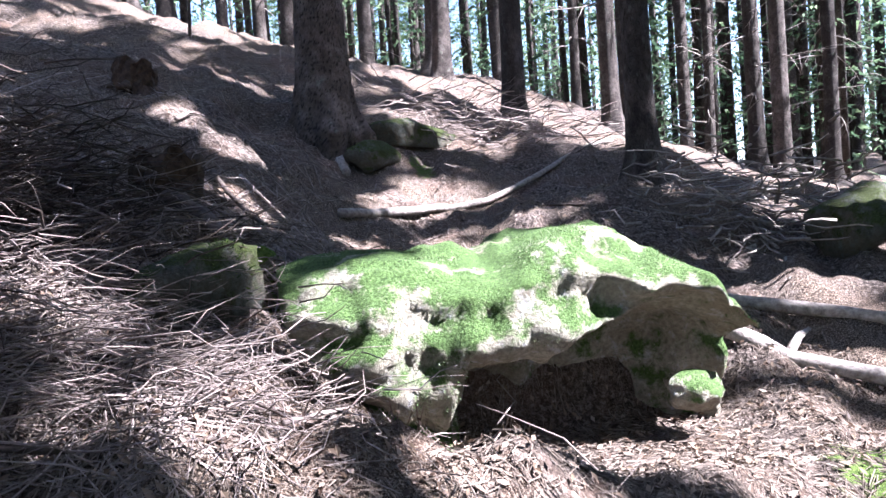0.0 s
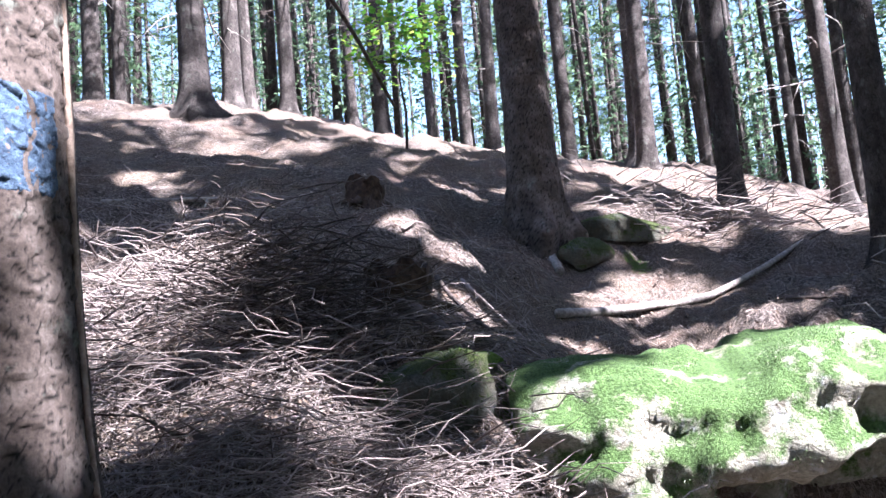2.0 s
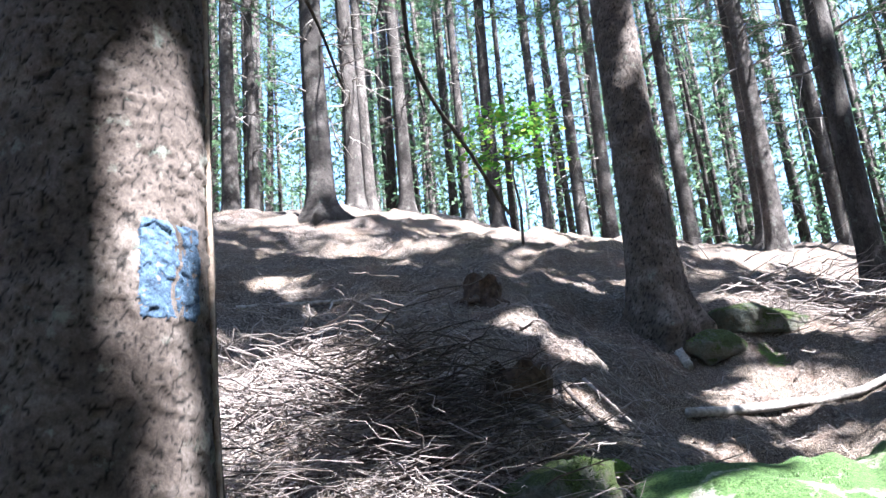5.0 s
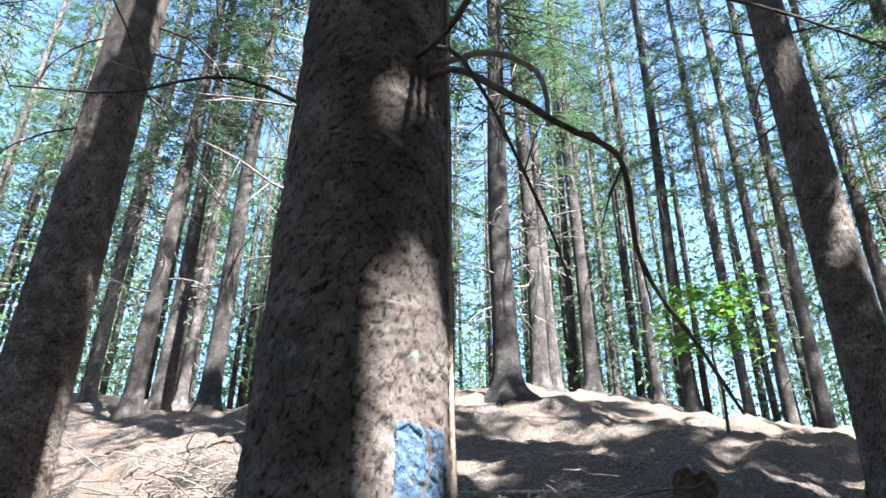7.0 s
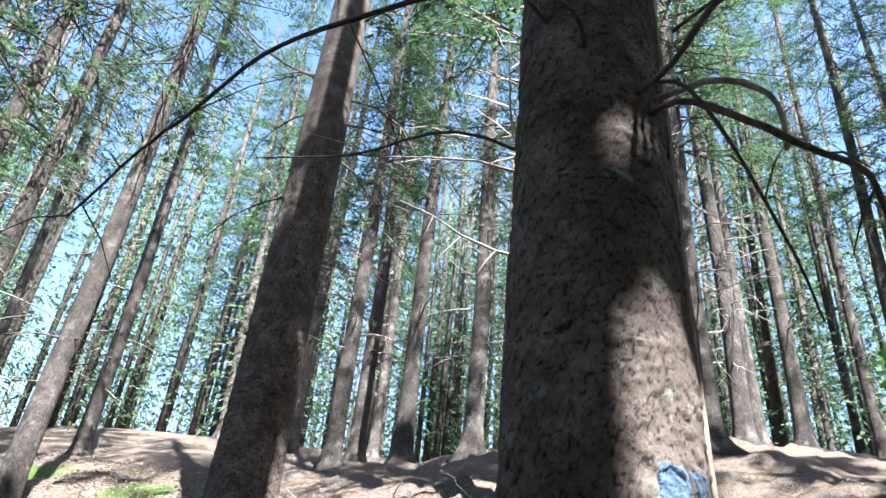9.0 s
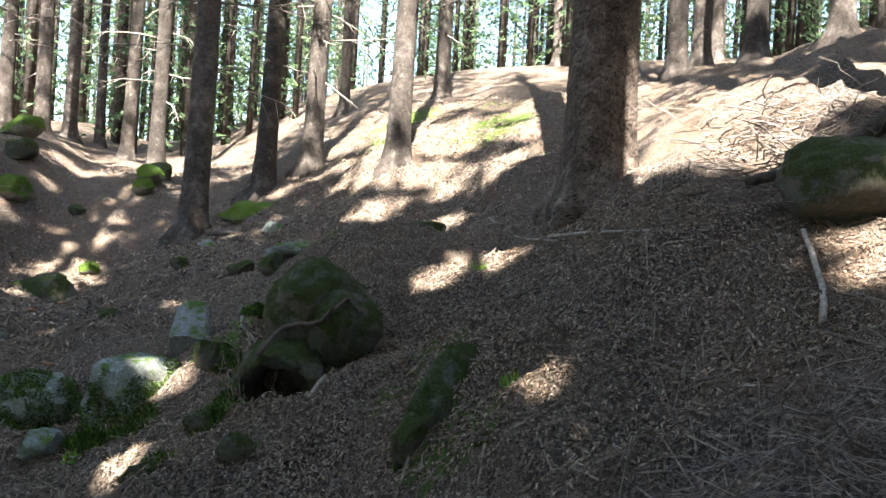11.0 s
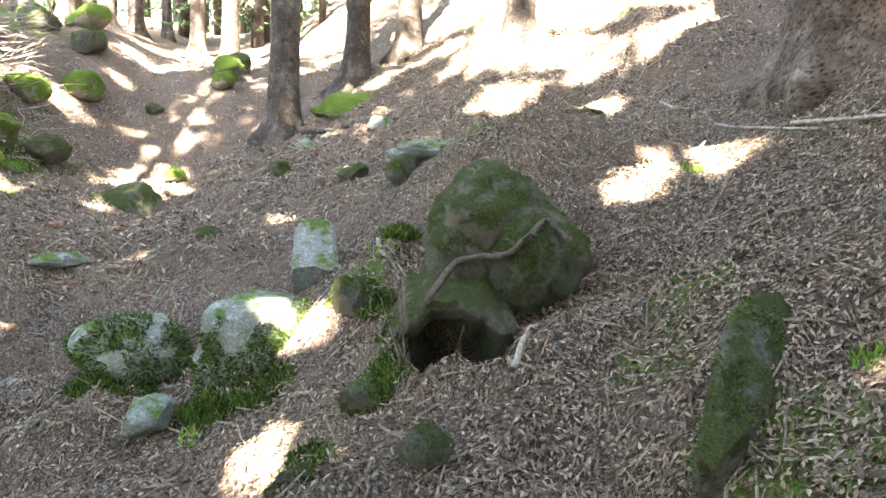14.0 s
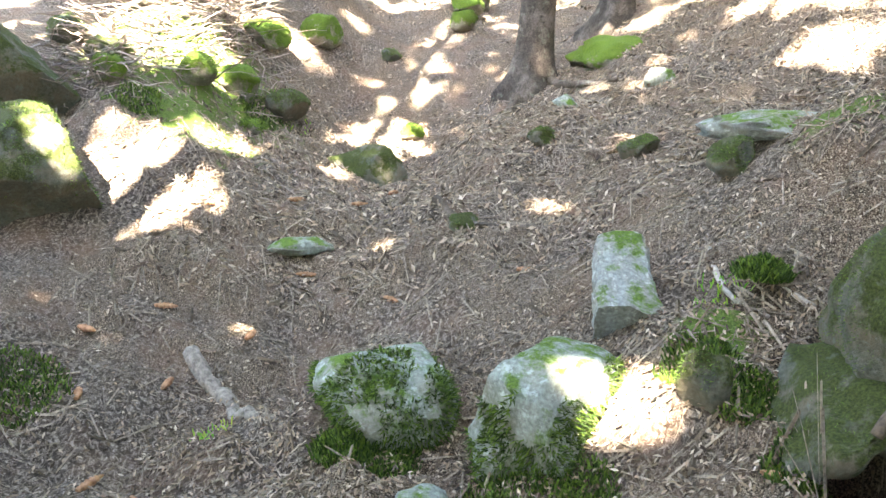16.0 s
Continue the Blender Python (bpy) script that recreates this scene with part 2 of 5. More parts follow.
# ---- the lie of the land: a bank beside the path, a knoll ahead, small humps and hollows (x, y, radius, height)
HUMPS = [
    (-5.2, 0, 0.4, 0.215), (-5.9, 1.1, 0.5, 0.377), (-6.3, 0.6, 0.8, 0.05), (-5.6, -1.2, 0.6, 0.06),
    (-9, -1.7, 0.9, -0.931), (-5.9, 3.2, 0.6, -0.258), (0.3, 4.2, 0.9, -0.484), (-7.2, 2, 0.9, -0.475),
    (-4.4, 3.6, 1.1, 0.356), (-5.8, 0.7, 0.6, 0.143), (-5.4, -0.9, 0.7, 0.071), (-2.6, 2.1, 0.8, 0.008),
    (0.9, 2.4, 0.8, -0.157), (2.2, 5.4, 1.5, 0.089), (-5.5, 1.6, 1, -0.2), (-9.5, 0.8, 1.3, -0.497),
    (-8.6, 3, 1.2, 0.147), (-1, 3.8, 0.9, 0.32), (-0.6, 1.6, 0.7, 0.341), (-4.2, 0.2, 0.9, 0.152),
    (-6, -1.2, 1, -0.183), (-5.1, 2.7, 0.5, -0.18),
]
HILLS = [
    (-1.5, 7, 2.6, 0.37), (-6, 5, 2.4, -0.157), (7, 8, 4, -0.166), (6, 0, 4, 0.517),
    (-14, 0, 4, -0.928), (-3, 11, 4, 0.138), (-12, 7, 4, -0.872), (-16, -4, 4, -0.561),
    (9, 12, 4, -0.856), (-9, 12, 4, -0.863), (3, 13, 3, 1.428), (13, 5, 4, -0.449),
    (4.5, 7.5, 2, -0.69), (-3.2, 6.5, 1.3, -0.3), (-8, 5, 1.6, -0.25),
]


def step(v, centre, width):
    return 1 / (1 + np.exp(-(v - centre) / width))


def land(x, y):
    """Smooth height of the ground; works on numbers and arrays."""
    x, y = 24 * np.tanh(np.asarray(x, float) / 24), 24 * np.tanh(np.asarray(y, float) / 24)
    z = -0.507 + -0.137 * x + 0.123 * y + 0.104 * np.sqrt(x * x + 25)
    z = z + 0.386 * step(y, 1, .35) + 0.58 * step(y, 2.4, .8) + 0.81 * step(y, 5, 1.2)
    z = z + 0.771 * step(-y, 2.2, .4)
    z = z + step(-x, 3, 1.5) * (-0.749 + 0.324 * y) + step(-x, 7.5, 1.5) * (2.376 + -0.304 * y)
    for cx, cy, r, up in HUMPS + HILLS:
        z = z + up * np.exp(-((x - cx) ** 2 + (y - cy) ** 2) / (2 * r * r))
    return z


# ---- the ground
def axis(lo, hi, fine, reach):
    mid = list(np.arange(lo, hi, fine))
    out, s = [], fine
    p = hi
    while p < reach:
        out.append(p)
        s = min(s * 1.12, 40)
        p += s
    low, s, p = [], fine, lo
    while p > -reach:
        s = min(s * 1.12, 40)
        p -= s
        low.append(p)
    return np.array(low[::-1] + mid + out)


MOSS = [(-4.0, 1.08, 0.3), (-3.8, 0.85, 0.25), (-6.1, 0.9, 0.3), (-9.9, 0.6, 0.5), (-0.2, 2.3, 0.25), (-5.2, 0.1, 0.25), (-3.2, 0.9, 0.35), (-8.5, 3.4, 0.7), (-11, 3.0, 1.0),
        (-9, -3, 1.2), (-12, -3.5, 1.5), (-8, -2.6, 0.6), (-10, 2.4, 0.5), (0.6, 5.0, 0.12), (1.4, 1.7, 0.25)]


NEAR = sheet(*np.meshgrid(np.arange(-14, 6, 0.05), np.arange(-6, 10, 0.05)))


def build_ground():
    xs, ys = axis(-9.0, 4.0, 0.055, 600), axis(-3.5, 7.0, 0.055, 600)
    X, Y = np.meshgrid(xs, ys)
    Z = sheet(X, Y)
    n = len(xs)
    idx = np.arange(len(ys) * n).reshape(len(ys), n)
    quads = np.stack([idx[:-1, :-1], idx[:-1, 1:], idx[1:, 1:], idx[1:, :-1]], -1).reshape(-1, 4)
    me = bpy.data.meshes.new("ground")
    me.from_pydata(np.stack([X, Y, Z], -1).reshape(-1, 3).tolist(), [], quads.tolist())
    me.polygons.foreach_set("use_smooth", [True] * len(me.polygons))
    moss = np.zeros(X.shape)
    for cx, cy, r in MOSS:
        moss = np.maximum(moss, np.exp(-((X - cx) ** 2 + (Y - cy) ** 2) / (r * r)))
    me.attributes.new("moss", "FLOAT", "POINT").data.foreach_set("value", moss.reshape(-1).astype(np.float32))
    me.materials.append(GROUND)
    tagged(new("ground", me), "forest floor of brown needles, leaf litter and bare soil", "ground", kind="structure")


build_ground()


# ---- trees
def trunk_mesh(rng, height, radius, flare=0.9, sides=18, lean=(0.0, 0.0), lobes=5, sink=0.35, sway=0.05):
    zs = [-sink, -0.12, 0.0, 0.05, 0.1, 0.17, 0.26, 0.38, 0.55, 0.8, 1.2, 1.8, 2.6, 3.6, 5, 7, 9.5, 12.5, 16, height]
    zs = [z for z in zs if z <= height]
    ph = rng.uniform(0, 6.28)
    verts, faces = [], []
    wob = [rng.uniform(-1, 1) for _ in range(4)]
    for i, z in enumerate(zs):
        t = max(0, z) / height
        r0 = radius * (1 - 0.82 * t ** 1.1)
        ox = lean[0] * z + sway * wob[0] * math.sin(z * 0.5 + wob[1] * 3) * min(1, z / 3)
        oy = lean[1] * z + sway * wob[2] * math.sin(z * 0.45 + wob[3] * 3) * min(1, z / 3)
        for k in range(sides):
            a = 2 * math.pi * k / sides
            f = flare * math.exp(-max(z, -0.1) / 0.16) * (0.45 + 0.75 * max(0, math.cos(lobes * a + ph + 0.6 * math.sin(a))) ** 1.5)
            f += 0.2 * flare * math.exp(-max(z, 0) / 0.6)
            r = r0 * (1 + f + rng.uniform(-0.02, 0.02))
            verts.append((ox + r * math.cos(a), oy + r * math.sin(a), z))
    for i in range(len(zs) - 1):
        for k in range(sides):
            a, b = i * sides + k, i * sides + (k + 1) % sides
            faces.append((a, b, b + sides, a + sides))
    faces.append(tuple(range((len(zs) - 1) * sides, len(zs) * sides)))
    return verts, faces


def spray(verts, faces, p, d, length, width, rng, blades=1):
    """One drooping twig with its needles: a narrow blade, or a fan of short needle tufts along the twig."""
    if blades > 1:
        for k in range(blades):
            t = (k + rng.random()) / blades
            q = p + d * length * t + Vector((0, 0, -0.25 * length * t * t))
            e = (d + Vector((rng.gauss(0, 0.8), rng.gauss(0, 0.8), rng.gauss(-0.25, 0.5)))).normalized()
            side = e.cross(Vector((rng.uniform(-1, 1), rng.uniform(-1, 1), rng.uniform(0.2, 1)))).normalized() * width
            n = len(verts)
            verts += [q + side, q - side, q + e * length * rng.uniform(0.25, 0.5)]
            faces.append((n, n + 1, n + 2))
        return
    n = len(verts)
    side = d.cross(Vector((rng.uniform(-1, 1), rng.uniform(-1, 1), rng.uniform(0.2, 1)))).normalized() * width
    verts += [p + side, p - side, p + d * length + Vector((0, 0, -0.25 * length))]
    faces.append((n, n + 1, n + 2))


def crown_mesh(rng, low, high, reach, whorls, per, twigs, width=0.013, keep=None, blades=1):
    verts, faces, limbs = [], [], []
    for w in range(whorls):
        t = w / max(1, whorls - 1)
        z = low + (high - low) * t
        for k in range(per):
            a = rng.uniform(0, 2 * math.pi)
            size = reach * (0.35 + 0.65 * (1 - t) ** 0.8) * rng.uniform(0.55, 1.15) * (0.6 if t < 0.12 else 1)
            out = Vector((math.cos(a), math.sin(a), rng.uniform(-0.25, 0.2)))
            z0 = z + rng.uniform(-0.3, 0.3)
            pts = [Vector((0, 0, z0)) + out * size * s + Vector((0, 0, -0.22 * size * s * s)) for s in (0, 0.35, 0.7, 1.0)]
            if not keep or all(keep(q) for q in pts):
                limbs.append(tube(pts[::3], [0.018, 0.004], 3))
            for _ in range(twigs):
                s = rng.uniform(0.18, 1.0)
                p = Vector((0, 0, z0)) + out * size * s + Vector((0, 0, -0.22 * size * s * s))
                b = a + rng.choice((-1, 1)) * rng.uniform(0.4, 1.3)
                d = Vector((math.cos(b), math.sin(b), rng.uniform(-0.6, 0.15))).normalized()
                ln = rng.uniform(0.14, 0.36) * (1.15 - 0.5 * s)
                if keep and not keep(p + d * ln * 0.5):
                    continue
                spray(verts, faces, p, d, ln, width * rng.uniform(0.7, 1.4), rng, blades)
    return (verts, faces), join(limbs)


def dead_limbs(rng, low, high, count, reach, radius):
    out = []
    for _ in range(count):
        z, a = rng.uniform(low, high), rng.uniform(0, 6.283)
        ln = reach * rng.uniform(0.25, 1.0)
        p = Vector((math.cos(a), math.sin(a), 0)) * radius * 0.8 + Vector((0, 0, z))
        d = Vector((math.cos(a), math.sin(a), rng.uniform(-0.35, 0.35)))
        pts = [p]
        for s in range(4):
            d = (d + Vector((rng.uniform(-0.3, 0.3), rng.uniform(-0.3, 0.3), rng.uniform(-0.35, 0.2)))).normalized()
            pts.append(pts[-1] + d * ln / 4)
        out.append(tube(pts, [0.014, 0.011, 0.008, 0.006, 0.003], 4))
        for q in pts[1:4]:
            e = (d + Vector((rng.uniform(-1, 1), rng.uniform(-1, 1), rng.uniform(-0.7, 0.4)))).normalized()
            out.append(tube([q, q + e * ln * 0.2, q + e * ln * 0.36 + Vector((0, 0, -0.03))], [0.006, 0.004, 0.002], 3))
    return join(out)


def tree_kind(seed, height, radius, low, reach, twigs=42, whorls=26, per=5, limbs=26, mat=None, name="spruce_tree", blades=1):
    """A standing spruce or pine: trunk, dead lower limbs, live boughs and needle crown."""
    rng = random.Random(seed)
    base = empty_at(name, 0, 0, 0)
    v, f = trunk_mesh(rng, height, radius, rng.uniform(0.5, 0.9), 16)
    part("trunk", v, f, mat or BARK_FAR, base)
    part("deadwood", *dead_limbs(rng, 1.2, low + 3, limbs, 1.3, radius), DEADWOOD if seed % 2 else DARKWOOD, base, "bare broken lower branches")["kind"] = "stuff"
    needles, boughs = crown_mesh(rng, low, height - 0.3, reach, whorls, per, twigs, 0.011 if blades > 1 else 0.013, None, blades)
    part("branchwork", *boughs, DARKWOOD, base)["kind"] = "stuff"
    part("crown", *needles, NEEDLES, base, "feathery green needle crown", smooth=False)
    return base


# ---- rocks
def rock(name, x, y, z, size, mat, seed, turn=0.0, tilt=0.0, angular=0.35, detail=4, rough=0.06, label="", group=""):
    """A weathered stone: a ball cut by a few flat faces, then roughened."""
    rng = random.Random(seed)
    bm = bmesh.new()
    bmesh.ops.create_icosphere(bm, subdivisions=detail, radius=1.0)
    cuts = [(Vector((rng.gauss(0, 1), rng.gauss(0, 1), rng.gauss(0, 0.8))).normalized(), rng.uniform(0.55, 0.85)) for _ in range(9)]
    off = Vector((seed * 3.1, seed * 1.7, seed * 0.9))
    for v in bm.verts:
        p = v.co.copy()
        for nrm, d in cuts:
            over = p.dot(nrm) - d
            if over > 0:
                p -= nrm * over * (0.6 + angular)
        n1 = noise.noise(p * 1.3 + off) * 0.16 + noise.noise(p * 4 + off) * rough + noise.noise(p * 11 + off) * rough * 0.35
        p *= 1 + n1
        v.co = (p.x * size[0], p.y * size[1], p.z * size[2])
    me = bpy.data.meshes.new(name)
    bm.to_mesh(me)
    bm.free()
    me.polygons.foreach_set("use_smooth", [True] * len(me.polygons))
    me.materials.append(mat)
    ob = new(name, me)
    ob.matrix_basis = pose(x, y, z, tilt, tilt * 0.4, turn)
    return tagged(ob, label, "rock", group)


def ledge_rock(name, x, y, z, turn, length, deep, tops, lips, cavity, mat, seed, floor=-0.2, label=""):
    """A rock with an undercut front. Its length runs along local x, its front looks along local -y.
    tops and lips: heights of the upper edge and of the lip, from end to end; cavity: depth of the undercut from end to end."""
    def at(list_, s):
        s = min(max(s, 0), 1) * (len(list_) - 1)
        i = min(int(s), len(list_) - 2)
        t = s - i
        t = t * t * (3 - 2 * t)
        return list_[i] * (1 - t) + list_[i + 1] * t
    cols, verts, faces = 84, [], []
    off = Vector((seed * 2.3, seed * 5.1, 0.4))
    for i in range(cols + 1):
        s = i / cols
        h, lip, c = at(tops, s), at(lips, s), at(cavity, s)
        end = min(1, 6 * min(s + 0.02, 1.02 - s)) ** 0.5
        d = deep * (0.55 + 0.45 * end)
        ring = [(-0.02 + (1 - end) * 0.1, floor), (0.0 + c * 0.9, floor), (c, lip * 0.25), (c * 0.95, lip * 0.7), (c * 0.7, lip * 0.93), (0.02, lip), (-0.05, lip + 0.03),
                (-0.07, lip + (h - lip) * 0.35), (-0.045, lip + (h - lip) * 0.65), (0.02, h - 0.03), (0.1, h + 0.0), (d * 0.5, h + 0.03), (d, h + 0.02), (d + 0.03, h * 0.5), (d, floor)]
        fine = []
        for a in range(len(ring) - 1):
            for k in range(4):
                t = k / 4
                fine.append((ring[a][0] * (1 - t) + ring[a + 1][0] * t, ring[a][1] * (1 - t) + ring[a + 1][1] * t))
        fine.append(ring[-1])
        for u, v in fine:
            squeeze = 0.82 + 0.18 * end
            p = Vector(((s - 0.5) * length, u + (1 - end) * 0.12, v * squeeze if v > 0 else v))
            q = p + off
            w = noise.noise(q * 3) * 0.07 + noise.noise(q * 8) * 0.045 + noise.noise(q * 22) * 0.018
            layer = 0.018 * math.sin(v * 42 + 3 * noise.noise(q * 2))
            p += Vector((noise.noise(q * 2.5 + Vector((9, 0, 0))) * 0.05, -w - layer, noise.noise(q * 4 + Vector((0, 9, 0))) * 0.04 + noise.noise(q * 13) * 0.02))
            verts.append(p)
    m = len(verts) // (cols + 1)
    for i in range(cols):
        for k in range(m - 1):
            a = i * m + k
            faces.append((a, a + m, a + m + 1, a + 1))
    faces.append(tuple(range(m)))
    faces.append(tuple(reversed(range(cols * m, (cols + 1) * m))))
    ob = part(name, verts, faces, mat)
    ob.matrix_basis = pose(x, y, z, 0, 0, turn)
    return tagged(ob, label, "rock")


FROND = mat_leaf("moss_fronds", (0.016, 0.036, 0.007), (0.045, 0.085, 0.015), (0.13, 0.2, 0.035), glow=0.3)


def mossy_coat(ob, count, size, seed, grows=lambda p, n: n.z > 0.1, patch=0.0, mat=None):
    """A coat of short moss fronds on a stone, where it grows: in patches, on faces chosen by grows (world place and normal)."""
    rng = random.Random(seed)
    me, turn = ob.data, ob.matrix_basis.to_3x3()
    polys = [p for p in me.polygons]
    total = np.cumsum([p.area for p in polys])
    verts, faces = [], []
    for _ in range(count):
        p = polys[min(int(np.searchsorted(total, rng.random() * total[-1])), len(polys) - 1)]
        cs = [me.vertices[i].co for i in p.vertices[:3]]
        u, v = rng.random(), rng.random()
        if u + v > 1 and len(p.vertices) == 3:
            u, v = 1 - u, 1 - v
        q = cs[0] + (cs[1] - cs[0]) * u + (cs[2] - cs[1 if len(p.vertices) == 4 else 0]) * v
        n = p.normal
        if noise.noise(Vector((q.x * 7 + seed, q.y * 7, q.z * 3.5))) < patch or not grows(ob.matrix_basis @ q, turn @ n):
            continue
        d = (n + Vector((rng.gauss(0, 0.5), rng.gauss(0, 0.5), rng.gauss(0, 0.5) - 0.25))).normalized()
        s = d.cross(Vector((rng.uniform(-1, 1), rng.uniform(-1, 1), rng.uniform(-1, 1)))).normalized() * size * 0.13
        k = len(verts)
        verts += [q + s - n * 0.003, q - s - n * 0.003, q + d * size * rng.uniform(0.4, 1.2)]
        faces.append((k, k + 1, k + 2))
    moss = part("moss", verts, faces, mat or FROND, ob, "short soft green moss", smooth=False)
    moss["kind"] = "stuff"


PALEFROND = mat_leaf("pale_moss_fronds", (0.03, 0.06, 0.014), (0.09, 0.16, 0.04), (0.15, 0.22, 0.09), (0.4, 0.44, 0.3), glow=0.25)
SANDSTONE = mat_stone("mossy_sandstone", 0.58, (0.36, 0.35, 0.28), (0.012, 0.03, 0.006), (0.12, 0.2, 0.06), up=0.6)
GREYSTONE = mat_stone("lichen_grey_stone", 0.33, (0.22, 0.26, 0.25))
MOSSY = mat_stone("mossy_dark_stone", 0.55, (0.07, 0.08, 0.07), (0.006, 0.011, 0.002), (0.065, 0.085, 0.02))
BRIGHTMOSS = mat_stone("bright_moss_stone", 0.8, (0.2, 0.2, 0.17), (0.025, 0.055, 0.008), (0.14, 0.22, 0.03), up=0.9)
SLATE = mat_stone("pale_slate", 0.25, (0.24, 0.27, 0.28))

ledge = ledge_rock("ledge_rock", 0.56, 2.02, 0.82, 5, 1.36, 0.62, (0.6, 0.6, 0.58, 0.57, 0.56, 0.55, 0.53, 0.57, 0.6, 0.6, 0.6, 0.57, 0.52, 0.45, 0.36),
                   (0.3, 0.24, 0.18, 0.12, 0.1, 0.28, 0.3, 0.27, 0.31, 0.34, 0.36, 0.38, 0.39, 0.36, 0.3), (0.0, 0.0, 0.0, 0.0, 0.0, 0.3, 0.36, 0.38, 0.38, 0.38, 0.38, 0.36, 0.3, 0.2, 0.08), SANDSTONE, 3,
                   label="moss-covered sandstone outcrop with a dark hollow under it")
rock("stone", 1.05, 2.08, 0.94, (0.12, 0.08, 0.06), SANDSTONE, 47, 10, 0, 0.2, 4, 0.1, "pale stone wedged under the outcrop's end")
boulder = rock("boulder", -4.84, 0.62, 1.14, (0.36, 0.36, 0.41), MOSSY, 11, 20, 0, -0.25, 5, 0.1, "big rounded boulder half covered in dark moss")
face = rock("front_face", 0, 0, 0, (0.18, 0.25, 0.24), MOSSY, 14, 0, 0, -0.1, 5, 0.12)
face.parent = boulder
face.matrix_basis = boulder.matrix_basis.inverted() @ pose(-4.55, 0.72, 1.14, 0, 0, -12)
face["label"], face["category"] = "rounded mossy face split from the boulder", ""
block = ledge_rock("undercut_block", -4.47, 0.36, 0.7, 76, 0.6, 0.5, (0.2, 0.28, 0.33, 0.35, 0.35, 0.31, 0.22), (0.0, 0.1, 0.2, 0.22, 0.2, 0.1, 0.0), (0.0, 0.08, 0.34, 0.38, 0.34, 0.05, 0.0), MOSSY, 8, floor=-0.4, label="low mossy rock with a black hole under its edge")
mossy_coat(ledge, 46000, 0.011, 1, lambda p, n: n.z > -0.7 and (n.z < 0.8 or noise.noise(p * 5) > 0.05), 0.09, PALEFROND)
mossy_coat(boulder, 11000, 0.012, 2, lambda p, n: n.z < 0.75 and n.z > -0.4, -0.02)
mossy_coat(face, 9000, 0.014, 4, lambda p, n: True, -0.05)
mossy_coat(block, 6000, 0.012, 3, lambda p, n: n.z > -0.1 and p.z > 0.86, -0.05)
PALE = "pale grey stone with lichen and a mossy foot"
for_moss = [rock("lying_stone", -5.66, -1.02, top(-5.66, -1.02) + 0.05, (0.42, 0.33, 0.27), GREYSTONE, 21, 30, 0, 0.3, 5, 0.05, PALE, "pale stones by the path")]
for_moss.append(rock("lying_stone", -5.22, -0.43, top(-5.22, -0.43) + 0.05, (0.36, 0.33, 0.29), GREYSTONE, 23, -20, 0, 0.3, 5, 0.05, PALE, "pale stones by the path"))
for k, ob in enumerate(for_moss):
    mossy_coat(ob, 14000, 0.034, 5 + k, lambda p, n: n.x > -0.1 and p.z < (0.69, 0.77)[k] + 0.16 * noise.noise(p * 6), -0.5)
for i, (x, y, a, b, c, mat, text) in enumerate((
        (-4.88, -0.88, 0.14, 0.11, 0.09, GREYSTONE, "small grey stone on the path's edge"), (-4.92, -0.02, 0.06, 0.08, 0.13, MOSSY, "narrow mossy stone sunk in the slope"),
        (-8.62, -1.45, 0.22, 0.45, 0.2, MOSSY, "flat dark step stone across the path"), (-6.62, 0.98, 0.5, 0.5, 0.1, SLATE, "pale flat slab leaning on the slope"),
        (-6.25, 0.5, 0.14, 0.12, 0.1, MOSSY, "small mossy stone with a dark side"), (-3.02, 2.8, 0.42, 0.4, 0.27, MOSSY, "mossy boulder under a tree's roots"),
        (-6.95, -1.66, 0.12, 0.26, 0.05, GREYSTONE, "flat grey stone sunk in the path"), (-9.9, 0.8, 0.4, 0.6, 0.26, BRIGHTMOSS, "moss cushion over stones beside a trunk"),
        (0.55, 5.2, 0.42, 0.16, 0.12, MOSSY, "mossy stone in the side of the knoll"), (0.25, 4.85, 0.25, 0.12, 0.12, MOSSY, "mossy stone under the spruce's root"),
        (2.45, 3.15, 0.3, 0.25, 0.2, MOSSY, "dark mossy stone beside fallen wood"), (-0.35, 2.12, 0.22, 0.16, 0.16, MOSSY, "mossy stone under dead twigs"),
        (-7.0, -0.72, 0.1, 0.2, 0.07, MOSSY, "stone with a mossy top in the path"), (-8.8, 0.1, 0.12, 0.12, 0.08, GREYSTONE, "small stone among roots"),
        (-7.9, -0.2, 0.12, 0.14, 0.08, MOSSY, "small stone among roots"), (-7.4, 0.35, 0.14, 0.12, 0.1, MOSSY, "small stone among roots"), (-8.6, 0.75, 0.14, 0.12, 0.1, GREYSTONE, "small stone among roots"),
        (-6.6, 1.9, 0.3, 0.14, 0.08, MOSSY, "sunken mossy stone on the slope"), (-4.0, -0.3, 0.16, 0.06, 0.05, MOSSY, "sunken mossy stone on the slope"), (-3.9, 0.1, 0.1, 0.1, 0.08, MOSSY, "small mossy stone in leaves"),
        (-4.3, -0.05, 0.12, 0.1, 0.07, MOSSY, "small mossy stone in leaves"))):
    sunk = mat in (SLATE, BRIGHTMOSS)
    ob = rock("stone", x, y, top(x, y) + c * (-0.7 if mat == BRIGHTMOSS else -0.1 if sunk else 0.45), (a, b, c), mat, 60 + i, i * 9 - 40, 0, 0.4, 4, 0.16 if sunk else 0.09, text)
    if mat in (MOSSY, BRIGHTMOSS):
        mossy_coat(ob, 1500, 0.018, 30 + i, lambda p, n: n.z > 0, 0.0)
